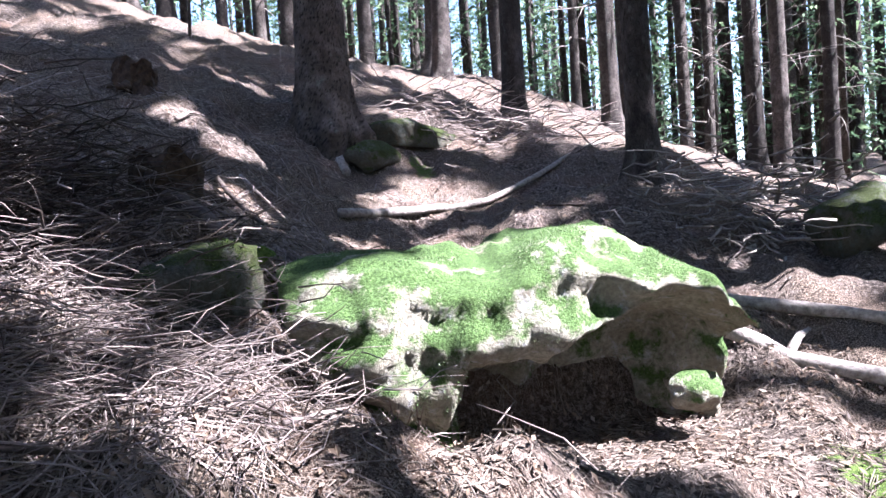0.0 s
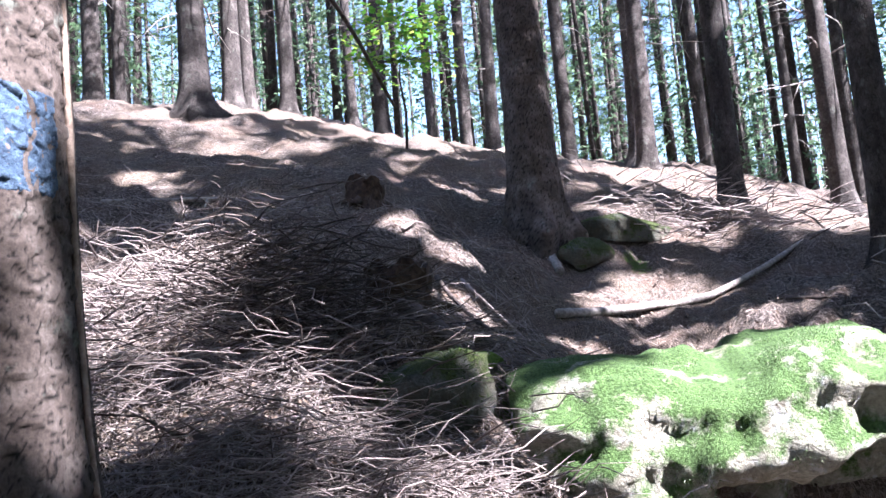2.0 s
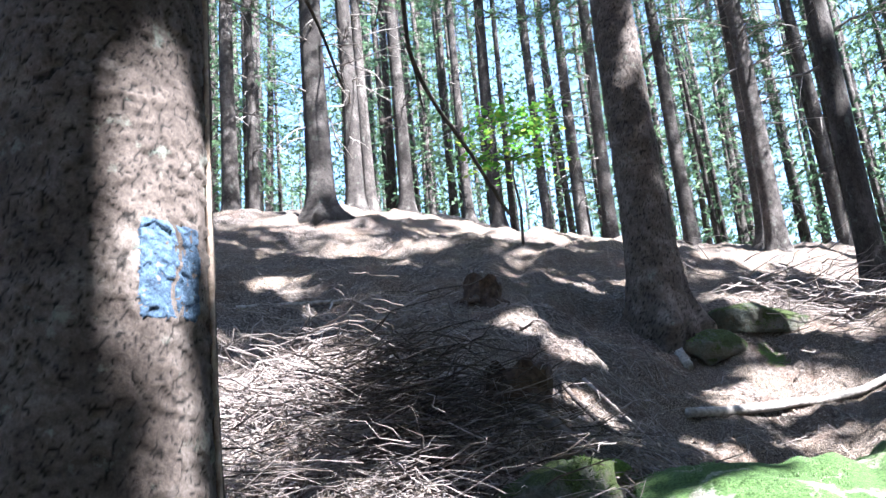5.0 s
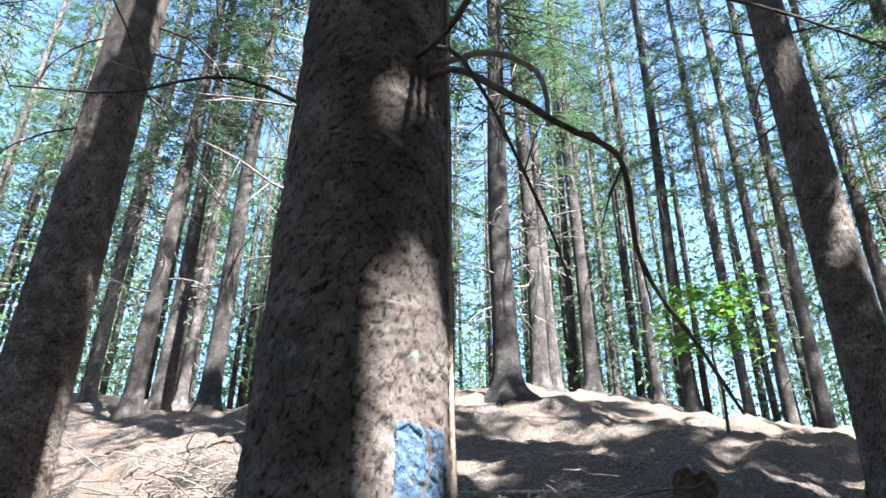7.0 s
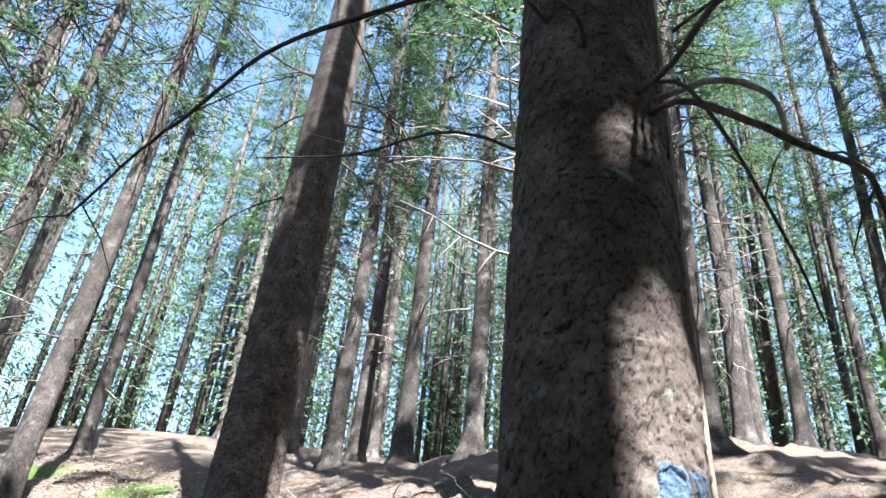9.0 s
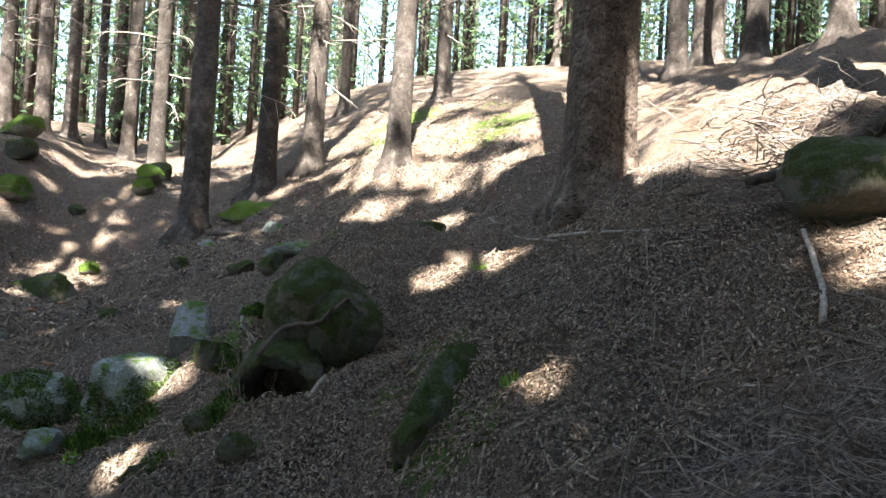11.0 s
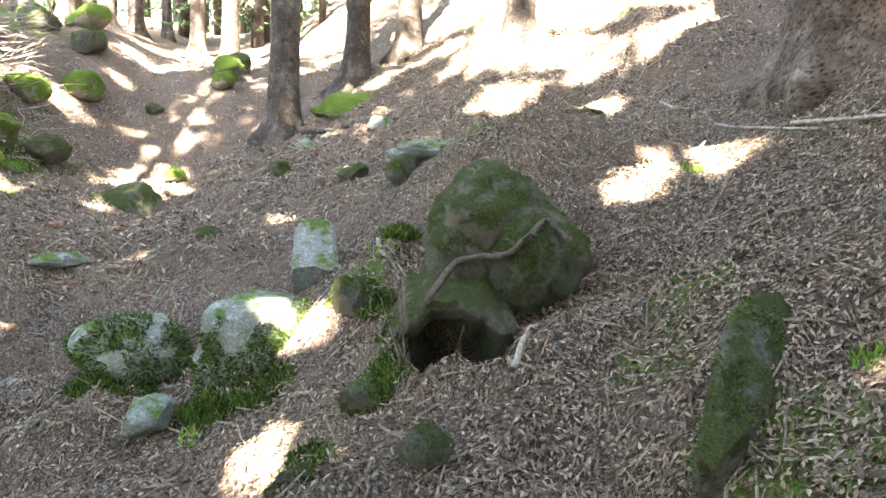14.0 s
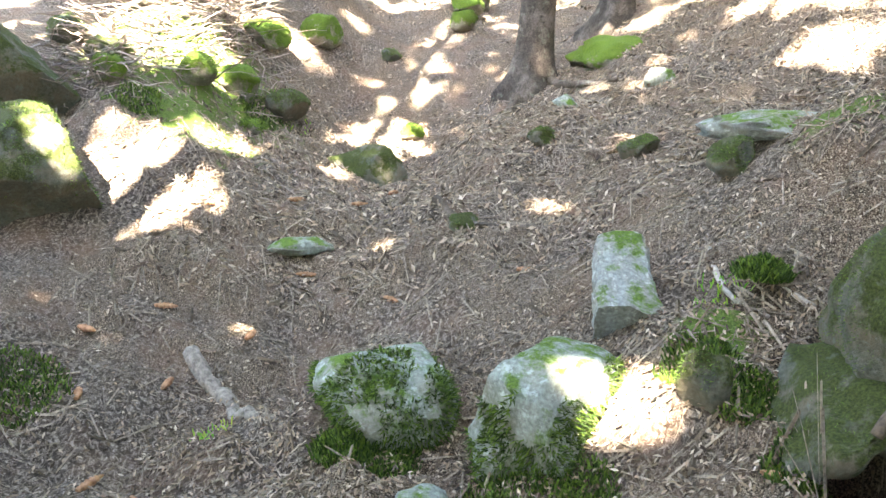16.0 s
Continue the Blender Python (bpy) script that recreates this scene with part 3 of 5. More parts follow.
ridge = rock("stone_ridge", -3.5, 1.0, top(-3.5, 1.0) - 0.02, (0.46, 0.1, 0.11), MOSSY, 90, -50, 4, 0.2, 5, 0.08, "long mossy stone edge showing through leaves")
ridge.matrix_basis = pose(-3.45, 0.93, top(-3.45, 0.93), 0, 36, -50)
mossy_coat(ridge, 6000, 0.02, 95, lambda p, n: n.z > 0, 0.0)
for i, (x, y, r) in enumerate(((-8.66, -3.48, 0.2), (-8.71, -2.85, 0.2), (-9.18, -2.65, 0.22), (-9.3, -2.25, 0.2), (-10.75, -2.2, 0.25), (-8.75, -2.4, 0.14), (-8.9, -3.9, 0.2), (-8.2, -3.3, 0.15),
                               (-10.0, -2.6, 0.22), (-11.4, -2.3, 0.25), (-12.2, -0.7, 0.25), (-11.5, -0.75, 0.2), (-12.8, -0.6, 0.3), (-9.6, -3.6, 0.22), (-10.6, -3.2, 0.3), (-11.8, -2.9, 0.3), (-13.2, -2.6, 0.35),
                               (-9.8, -1.2, 0.13), (-10.9, -1.5, 0.12))):
    ob = rock("mossy_stone", x, y, top(x, y) + r * 0.3, (r, r * 0.85, r * 0.75), BRIGHTMOSS if i % 3 else MOSSY, 120 + i, i * 37, 0, 0.3, 4, 0.06, "stone under a bright green moss cushion", "moss stones of the left bank")
    mossy_coat(ob, 2000, 0.022, 60 + i, lambda p, n: n.z > -0.1, -0.15)
bank = rock("bank_rock", -7.0, -3.3, top(-7.0, -3.3) + 0.12, (0.55, 0.5, 0.42), MOSSY, 150, 20, 0, 0.4, 5, 0.07, "large dark rock hung with moss")
rock("bank_rock", -7.9, -3.9, top(-7.9, -3.9) + 0.2, (0.5, 0.45, 0.42), MOSSY, 151, 60, 0, 0.4, 5, 0.07, "large dark rock hung with moss")
mossy_coat(bank, 12000, 0.025, 90, lambda p, n: n.z > -0.5, -0.05)
# the pale split block lying up the slope
v, f = [], []
for i in range(25):
    for k in range(32):
        a = 2 * math.pi * (k + 0.5) / 32
        r = 0.118 * (1 / max(abs(math.cos(a)), abs(math.sin(a)))) ** 0.55 * (1.1 - 0.008 * i)
        p = Vector((r * math.cos(a), -0.22 + 0.018 * i, r * 0.85 * math.sin(a)))
        w = noise.noise(p * 9) * 0.16 + noise.noise(p * 26) * 0.09 + noise.noise(p * 60) * 0.04
        v.append((p.x * (1 + w), p.y + 0.05 * noise.noise(p * 14 + Vector((3, 0, 0))), p.z * (1 + w)))
for i in range(24):
    for k in range(32):
        a, b = i * 32 + k, i * 32 + (k + 1) % 32
        f.append((a, a + 32, b + 32, b))
f += [tuple(range(32)), tuple(reversed(range(768, 800)))]
ob = part("split_block", v, f, SLATE, smooth=False)
ob.matrix_basis = pose(-5.68, -0.1, top(-5.68, -0.1) + 0.09, 32, 0, 86)
tagged(ob, "pale grey four-sided stone block with a dark broken end", "rock")

# ---- named trees: x, y, diameter
STANDS = [
    (1.6, 6.31, 0.19), (2.02, 4.6, 0.18), (-4.22, 8.61, 0.36), (-4.39, 10.16, 0.28), (-4.82, 11.88, 0.22), (-4.41, 12.72, 0.28), (-2.97, 14.23, 0.28),
    (-1.44, 15.99, 0.28), (-0.75, 14.2, 0.28), (-6.81, 10.38, 0.28), (-7.68, 12.56, 0.22), (-6.82, 22.25, 0.22), (0.73, 14.56, 0.28), (1.76, 12.43, 0.28),
    (2.61, 16.64, 0.22), (-2.12, 15.47, 0.22), (4.27, 10.87, 0.28), (6.51, 15.73, 0.28), (7.81, 15.55, 0.28), (7.38, 12.04, 0.28), (7.3, 11.19, 0.28), (11.23, 16.72, 0.28)]
STANDS += [
    (9.34, 12.77, 0.28), (12.74, 16.5, 0.28), (1.71, 11.24, 0.28), (3.72, 16.15, 0.28), (5.29, 15.55, 0.22), (8.13, 15.13, 0.22), (-9.9, -0.08, 0.32), (-8.8, 2.2, 0.27),
    (-10.8, 0.85, 0.28), (-10.8, 1.5, 0.28), (-12.11, -4.29, 0.28), (-13.74, -3.63, 0.28), (-16.82, -3.62, 0.28), (-16.68, -2.93, 0.28), (-18.01, -2.61, 0.28), (-17.75, -1.42, 0.28),
    (-15.04, -0.72, 0.28), (-13.91, -4.36, 0.28), (-19.59, -2.16, 0.22), (-8.18, 6.97, 0.28), (-7.39, 7.63, 0.28)]
STANDS += [
    (-10.81, 12.55, 0.28), (-3.22, 3.75, 0.36), (-16.78, 3.16, 0.22), (-15.24, 12.22, 0.28), (-13.44, 4.33, 0.28), (-9.33, 6.58, 0.28), (-10.16, 7.68, 0.28), (-13.98, 8.85, 0.28)]


def ground_at(x, y):
    return float(land(x, y))


# ---- spots kept sunlit by leaving needles out of the crowns: x, y, z, radius
GAPS = [(-1.53, 2.55, 1.74, 0.34), (-1.45, 2.25, 1.6, 0.3), (-1.75, 2.4, 1.7, 0.3), (-0.75, 3.73, 2.1, 0.2), (-0.44, 3.7, 1.9, 0.14), (-0.85, 5.58, 2.88, 0.25), (-0.5, 5.5, 2.75, 0.2),
        (0.64, 5.63, 2.36, 0.25), (0.95, 5.3, 2.1, 0.25), (0.71, 4.59, 1.7, 0.3), (0.4, 4.2, 1.6, 0.22), (0.3, 3.55, 1.49, 0.2), (-0.38, 3.1, 1.67, 0.2), (-1.79, 3.9, 2.48, 0.15), (-2.5, 4.6, 2.9, 0.2), (0.7, 3.3, 1.4, 0.32)]
GAPS += [(1.25, 2.0, 0.9, 0.32), (1.45, 1.85, 0.86, 0.32), (0.3, 1.62, 0.9, 0.28), (0.75, 1.7, 0.85, 0.3), (1.1, 1.75, 0.85, 0.3), (-0.2, 1.6, 1.1, 0.22), (0.1, 1.95, 1.2, 0.25), (0.45, 1.95, 1.25, 0.25),
         (0.85, 2.2, 1.35, 0.2), (1.1, 2.3, 1.35, 0.2), (0.4, 2.4, 1.4, 0.2), (1.88, 5.5, 2.0, 0.3), (-0.82, 1.0, 2.02, 0.1), (-0.8, 1.04, 1.92, 0.12), (-0.8, 1.04, 1.74, 0.05), (-1.75, 2.75, 1.84, 0.35), (-1.5, 2.9, 1.9, 0.3), (-0.83, 1.0, 2.75, 0.08)]
GAPS += [(-5.14, 1.81, 1.6, 0.26), (-7.9, 1.8, 2.1, 0.3), (-7.74, 2.45, 2.4, 0.2), (-7.3, 2.75, 2.45, 0.14), (-8.2, 2.5, 2.65, 0.3), (-8.6, 2.9, 2.8, 0.2), (-7.8, 3.5, 3.15, 0.35), (-7.1, 3.3, 2.9, 0.25), (-5.08, -0.18, 0.8, 0.13), (-4.3, -0.38, 0.46, 0.2),
         (-7.54, -2.75, 1.1, 0.35), (-8.15, -2.35, 1.2, 0.2), (-9.5, -1.6, 1.4, 0.35), (-4.6, 3.2, 2.7, 0.7), (-8.9, 1.9, 2.6, 0.4), (-8.8, 2.1, 4.0, 0.5), (-2.4, 2.5, 1.9, 0.25)]
GAPS += [(-9.2, -3.2, 1.9, 0.5), (-10.4, -2.6, 2.1, 0.3), (-5.4, 4.2, 3.3, 0.9), (-8.5, 4.2, 3.4, 0.8), (-3.2, 3.65, 4.5, 0.4), (-9.0, 3.0, 3.0, 0.6),
         (-11, 2.8, 3.2, 0.7), (-6.7, 4.6, 3.6, 0.7), (-7.0, 2.2, 2.1, 0.2), (-1.2, 7.9, 5.0, 0.7), (-1.0, 8.0, 4.3, 0.5), (-3.22, 3.7, 3.5, 0.4), (-3.2, 3.6, 5.5, 0.5), (-0.85, 0.97, 2.1, 0.1), (-0.5, 1.5, 1.15, 0.09), (-0.1, 1.35, 1.0, 0.12), (-0.8, 1.08, 1.75, 0.1), (-1.15, 2.15, 1.55, 0.08), (1.6, 2.3, 1.0, 0.3), (1.0, 2.7, 1.2, 0.25)]
GAPS += [(-1.11, 2.16, 1.62, 0.1), (-0.88, 1.85, 1.4, 0.14), (-0.59, 1.79, 1.33, 0.12), (-1.06, 1.8, 1.37, 0.12), (-0.38, 2.22, 1.32, 0.12), (-2.34, 4.21, 2.62, 0.16), (-0.91, 2.26, 1.6, 0.08), (-0.3, 1.45, 1.1, 0.1),
         (-0.815, 1.107, 1.45, 0.08), (-0.815, 1.107, 1.6, 0.09), (-0.815, 1.107, 2.2, 0.1), (-0.815, 1.107, 2.05, 0.1), (-2.82, 1.4, 1.11, 0.1), (-3.07, 1.25, 1.1, 0.09), (-2.68, 1.2, 0.97, 0.08), (-3.18, 1.87, 1.46, 0.13), 
         (0.0, 1.95, 1.25, 0.2), (0.3, 1.95, 1.25, 0.22), (0.6, 1.97, 1.3, 0.22), (0.9, 2.0, 1.3, 0.22), (1.15, 2.05, 1.2, 0.18), (0.5, 2.2, 1.42, 0.2), (1.0, 2.25, 1.42, 0.2), (1.35, 2.07, 0.83, 0.3), (1.32, 2.34, 0.86, 0.2), (1.6, 2.0, 0.81, 0.3), (1.9, 2.5, 1.0, 0.2), (0.8, 3.65, 1.35, 0.24), (1.74, 3.06, 1.14, 0.2), (2.32, 2.94, 1.26, 0.2), (2.6, 3.9, 1.44, 0.25), (-6.68, 4.3, 3.35, 0.5), (-6.2, 4.66, 3.47, 0.43), (-3.84, 3.16, 2.46, 0.25), (-4.58, 2.85, 2.43, 0.28), (-4.28, 3.05, 2.49, 0.25), (-5.17, 3.72, 2.99, 0.3), (-4.17, 3.04, 2.4, 0.24), (-4.02, 3.42, 2.73, 0.3),
         (-7.19, -2.55, 1.1, 0.35), (-5.21, -0.23, 0.75, 0.15), (-5.06, 1.84, 1.6, 0.26), (-5.01, 1.45, 1.46, 0.16), (-8.45, 2.21, 2.6, 0.33), (-7.45, 2.97, 2.74, 0.31)]
GAP_AT, GAP_R = np.array([g[:3] for g in GAPS]), np.array([g[3] for g in GAPS])
SUNWARD = np.array(TO_SUN)


def lets_sun_in(p):
    d = np.array(p) - GAP_AT
    d = d - np.outer(d @ SUNWARD, SUNWARD)
    ragged = 1.08 + 0.7 * noise.noise(Vector(p) * 2.6)
    return bool(((d * d).sum(1) > ((GAP_R + 0.06) * ragged) ** 2).all())


def plate(p, size=33.0):
    """How far a bark scale stands out at a point of the skin, 0 in a crack to 1, and the scale's own tone."""
    q = Vector((p.x, p.y, p.z * 1.25))
    q += noise.noise_vector(q * 14) * 0.016 + noise.noise_vector(q * 45) * 0.004
    far, spots = noise.voronoi(q * size)
    edge = min(1.0, (far[1] - far[0]) / 0.09)
    tone = noise.cell(spots[0] * 7.3)
    return edge * edge * (3 - 2 * edge), tone


def scaly_trunk(height, radius, flare, lobes, proud, sides, dz):
    """A trunk whose lower part is covered in bark scales that stand out of the skin."""
    zs = [-0.6, -0.5, -0.4, -0.3] + [-0.25 + dz * i for i in range(int(2.7 / dz))] + [2.46 + 2 * dz * i for i in range(int(0.7 / dz))] + [4.0, 5, 7, 9.5, 12.5, 16, height]
    verts, faces, seam = [], [], []
    for z in zs:
        r0 = radius * (1 - 0.82 * (max(0, z) / height) ** 1.1)
        for k in range(sides):
            a = 2 * math.pi * k / sides
            f = flare * math.exp(-max(z, -0.02) / 0.18) * (0.4 + 0.6 * max(0, math.cos(lobes * a + 1.1 + 0.9 * math.sin(2 * a))) ** 1.5)
            f += 0.2 * flare * math.exp(-max(z, 0) / 0.6)
            r = r0 * (1 + f)
            edge = 0.6
            if z < 3.85:
                p = Vector((r * math.cos(a), r * math.sin(a), z))
                edge, tone = plate(p)
                r += proud * (edge * (0.3 + tone) - 0.5) + 0.006 * noise.noise(p * 9) + 0.0015 * noise.noise(p * 70)
                edge *= 0.88 + 0.12 * tone
            verts.append((r * math.cos(a), r * math.sin(a), z))
            seam.append(edge)
    for i in range(len(zs) - 1):
        for k in range(sides):
            a, b = i * sides + k, i * sides + (k + 1) % sides
            faces.append((a, b, b + sides, a + sides))
    faces.append(tuple(range((len(zs) - 1) * sides, len(zs) * sides)))
    return verts, faces, seam


# the marked spruce beside the path, the broad spruces at the bank
def big_tree(name, x, y, radius, height, seed, flare, lobes, label, low=7.0, drop=0.0, scaly=0.006, sides=300, dz=0.0062):
    rng = random.Random(seed)
    base = empty_at(name, x, y, ground_at(x, y) - drop)
    v, f, seam = scaly_trunk(height, radius, flare, lobes, scaly, sides, dz)
    trunk = part("trunk", v, f, SCALES, base)
    trunk.data.attributes.new("seam", "FLOAT", "POINT").data.foreach_set("value", seam)
    part("deadwood", *dead_limbs(rng, 3.0, low + 2, 16, 1.5, radius), DARKWOOD, base, "bare dark lower branches")["kind"] = "stuff"
    needles, boughs = crown_mesh(rng, low, height - 0.3, 2.0, 26, 5, 30, 0.01, lambda p: lets_sun_in(p + base.matrix_basis.translation), 5)
    part("branchwork", *boughs, DARKWOOD, base)["kind"] = "stuff"
    part("crown", *needles, NEEDLES, base, "feathery green needle crown", smooth=False)
    return tagged(base, label, "tree")


marked = big_tree("marked_spruce", -1.007, 1.098, 0.2, 19, 2, 1.15, 5, "thick spruce with scaly bark and a pale blue trail mark", scaly=0.0042)
big_tree("broad_spruce", -5.2, 2.78, 0.265, 20, 4, 0.75, 6, "thick dark spruce with spreading root flare", drop=0.05, scaly=0.006, sides=220, dz=0.011)
big_tree("bank_spruce", -0.03, 5.05, 0.165, 19, 6, 0.8, 5, "dark spruce on the knoll with a pale root", scaly=0.004, sides=140, dz=0.014)

SHAPES = ((21, 18, 4.6, 1.9), (22, 20, 6.0, 1.8), (23, 19, 5.0, 2.1), (24, 17, 2.8, 1.8), (25, 21, 6.5, 1.9))
KINDS = [tree_kind(s, h, 0.14, lo, re, 30, blades=5) for s, h, lo, re in SHAPES]
PLAIN = [tree_kind(s, h, 0.14, lo, re) for s, h, lo, re in SHAPES]
placed = []
for i, (x, y, dia) in enumerate(STANDS):
    rng = random.Random(100 + i)
    m = pose(x, y, ground_at(x, y), rng.uniform(-1, 1), rng.uniform(-1, 1), rng.uniform(0, 360))
    s = dia / 0.28
    ob = copy_thing(KINDS[(0, 1, 2, 4)[i % 4]], m)
    ob.scale = (s, s, 1)
    tagged(ob, "slender spruce with bare lower trunk and dead branches", "tree", "spruces of the wood")
    placed.append((x, y))

# the rest of the wood, thinner where the path and the clearing lie
rng = random.Random(77)
tries = 0
while len(placed) < 135 and tries < 6000:
    tries += 1
    a, r = rng.uniform(0, 2 * math.pi), rng.uniform(13, 40)
    x, y = -2 + r * math.cos(a), 2 + r * math.sin(a)
    if min((x - px) ** 2 + (y - py) ** 2 for px, py in placed) < 4.5 or r < 16:
        continue
    if x > 2.5 and -12 < y < 5:
        continue
    if abs(y + 0.8) < 1.5 and -16 < x < 8:
        continue
    ob = copy_thing((KINDS if math.sin(a + 0.35) > -0.2 and math.cos(a) < 0.75 else PLAIN)[rng.randrange(5)], pose(x, y, ground_at(x, y), rng.uniform(-1.5, 1.5), rng.uniform(-1.5, 1.5), rng.uniform(0, 360)))
    s = rng.uniform(0.75, 1.35)
    ob.scale = (s, s, rng.uniform(0.9, 1.1))
    tagged(ob, "slender spruce with bare lower trunk and dead branches", "tree", "spruces of the wood")
    placed.append((x, y))
for k in KINDS + PLAIN:
    for o in list(k.children_recursive):
        bpy.data.objects.remove(o)
    bpy.data.objects.remove(k)


# ---- unseen spruces added towards the sun, to shade the bank and path
# the first two trunks are set to shade the marked spruce's left side
SHADE = [(3.1, -0.75), (4.43, -1.46), (3, -1.5), (5, -4), (2, -4.5), (7, -1), (8.5, -4.5), (-0.5, -3.6), (-2.7, -4.4), (5.5, 1), (11, -3), (10, 1.2), (4, -7.5), (8, -8), (0, -7), (13, -6), (-4.8, -5.8), (3.4, 2.4), (8, 4), (13, 4), (14, 0), (6, -6), (4.2, -3), (6.3, -2.4), (1.6, -2.6), (9.6, -1)]

for i, (x, y) in enumerate(SHADE):
    rng = random.Random(300 + i)
    h = rng.uniform(17, 20)
    z = ground_at(x, y)
    base = empty_at("spruce_tree", x, y, z)
    part("trunk", *trunk_mesh(rng, h, 0.15, 0.7, 16), BARK_FAR, base)
    part("deadwood", *dead_limbs(rng, 1.5, 6, 10, 1.2, 0.14), DARKWOOD, base, "bare broken lower branches")["kind"] = "stuff"
    here = Vector((x, y, z))
    needles, boughs = crown_mesh(rng, 5.0, h - 0.3, 2.5, 30, 6, 56, 0.07, lambda p: lets_sun_in(p + here))
    part("branchwork", *boughs, DARKWOOD, base)["kind"] = "stuff"
    part("crown", *needles, NEEDLES, base, "feathery green needle crown", smooth=False)
    tagged(base, "unseen spruce added to shade the bank and path", "tree", "spruces of the wood")

# ---- far woods behind, too many to count
rng = random.Random(55)
trunks, leaves_v, leaves_f = [], [], []
for _ in range(700):
    a, r = rng.uniform(0, 2 * math.pi), 24 + 62 * rng.random() ** 0.8
    x, y = -2 + r * math.cos(a), 2 + r * math.sin(a)
    z, h, w = ground_at(x, y) - 0.3, rng.uniform(13, 20), rng.uniform(0.1, 0.19)
    trunks.append(tube([(x, y, z), (x + rng.uniform(-0.2, 0.2), y, z + h * 0.5), (x, y, z + h)], [w, w * 0.8, w * 0.3], 6))
    for _ in range(230):
        t = rng.random() ** 0.85
        p = Vector((x, y, z + 1.2 + (h - 1.2) * t))
        b = rng.uniform(0, 6.283)
        d = Vector((math.cos(b), math.sin(b), rng.uniform(-0.7, 0.2))).normalized()
        spray(leaves_v, leaves_f, p + d * rng.uniform(0.0, 1.5), d, rng.uniform(0.5, 1.1), rng.uniform(0.035, 0.09), rng, 4)
for _ in range(330):
    a, r = rng.uniform(-0.35, 3.6), rng.uniform(17, 30)
    x, y = -2 + r * math.cos(a), 2 + r * math.sin(a)
    z, h, w = ground_at(x, y) - 0.3, rng.uniform(13, 20), rng.uniform(0.07, 0.15)
    trunks.append(tube([(x, y, z), (x + rng.uniform(-0.2, 0.2), y, z + h * 0.5), (x, y, z + h)], [w, w * 0.8, w * 0.3], 6))
    for _ in range(110):
        p = Vector((x, y, z + rng.uniform(0.8, 11)))
        b = rng.uniform(0, 6.283)
        d = Vector((math.cos(b), math.sin(b), rng.uniform(-0.7, 0.2))).normalized()
        spray(leaves_v, leaves_f, p + d * rng.uniform(0.0, 1.2), d, rng.uniform(0.3, 0.7), rng.uniform(0.025, 0.06), rng, 4)
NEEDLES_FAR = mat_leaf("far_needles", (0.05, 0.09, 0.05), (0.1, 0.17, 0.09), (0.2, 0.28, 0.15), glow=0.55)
tagged(part("far_trunks", *join(trunks), BARK_FAR), "distant slender trunks standing close together", "woods", kind="stuff")
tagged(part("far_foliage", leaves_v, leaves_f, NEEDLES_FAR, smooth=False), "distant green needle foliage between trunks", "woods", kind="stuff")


# ---- the marked spruce: paint mark, split ridge of bark, bare branches
MX, MY = -1.007, 1.098
MZ = ground_at(MX, MY)


def on_trunk(angle, z, lift):
    """A point on the marked spruce's skin."""
    zl = z - MZ
    r = 0.2 * (1 - 0.82 * (zl / 19) ** 1.1) * (1 + 0.2 * 1.15 * math.exp(-zl / 0.6) + 0.5 * math.exp(-zl / 0.16)) + lift
    a = radians(angle)
    return Vector((r * math.cos(a), r * math.sin(a), zl))


rng = random.Random(12)
PAINT, nt, b = material("pale_blue_paint", 0.7)
v_ = coords(nt)
col = ramp(nt, noise_tex(nt, v_, 60, 6, 0.75), (0.3, (0.02, 0.03, 0.05)), (0.5, (0.055, 0.09, 0.14)), (0.75, (0.14, 0.2, 0.28)))
nt.links.new(col, b.inputs["Base Color"])
bump(nt, b, noise_tex(nt, v_, 70, 5, 0.7), 1.0, 0.01)
verts, faces = [], []
NA, NZ = 60, 70
for i in range(NZ + 1):
    for k in range(NA + 1):
        ang = -29 + 38 * k / NA
        z = 1.8 + 0.175 * i / NZ
        if k in (0, NA):
            ang += rng.uniform(-2.2, 2.2)
        if i in (0, NZ):
            z += rng.uniform(-0.007, 0.007)
        lift = 0.003 + 0.002 * noise.noise(Vector((ang * 0.3, z * 60, 0))) - (0.008 if abs(ang + 8 - 3 * math.sin(z * 40)) < 1.1 else 0)
        if k in (0, NA) or i in (0, NZ):
            lift = -0.004
        skin = on_trunk(ang, z, 0)
        edge, tone = plate(skin)
        verts.append(on_trunk(ang, z, lift - 0.001 + 0.0042 * (edge * (0.3 + tone) - 0.5) + 0.006 * noise.noise(skin * 9) + 0.0022 * noise.noise(skin * 60)))
for i in range(NZ):
    for k in range(NA):
        a = i * (NA + 1) + k
        faces.append((a, a + 1, a + NA + 2, a + NA + 1))
part("trail_mark", verts, faces, PAINT, marked, "pale blue painted trail mark")
RAWWOOD = mat_wood("weathered_split_wood", (0.16, 0.11, 0.08), (0.42, 0.33, 0.26))
for off, r0, mat in ((27, 0.006, RAWWOOD), (30, 0.008, BARK)):
    pts = [on_trunk(off + 1.5 * math.sin(z * 3), z, 0.004) for z in np.arange(0.95, 4.2, 0.12)]
    part("bark_ridge", *tube(pts, [r0 * rng.uniform(0.8, 1.2) for _ in pts], 6, 0.15, rng), mat, marked, "long raised ridge of split bark")


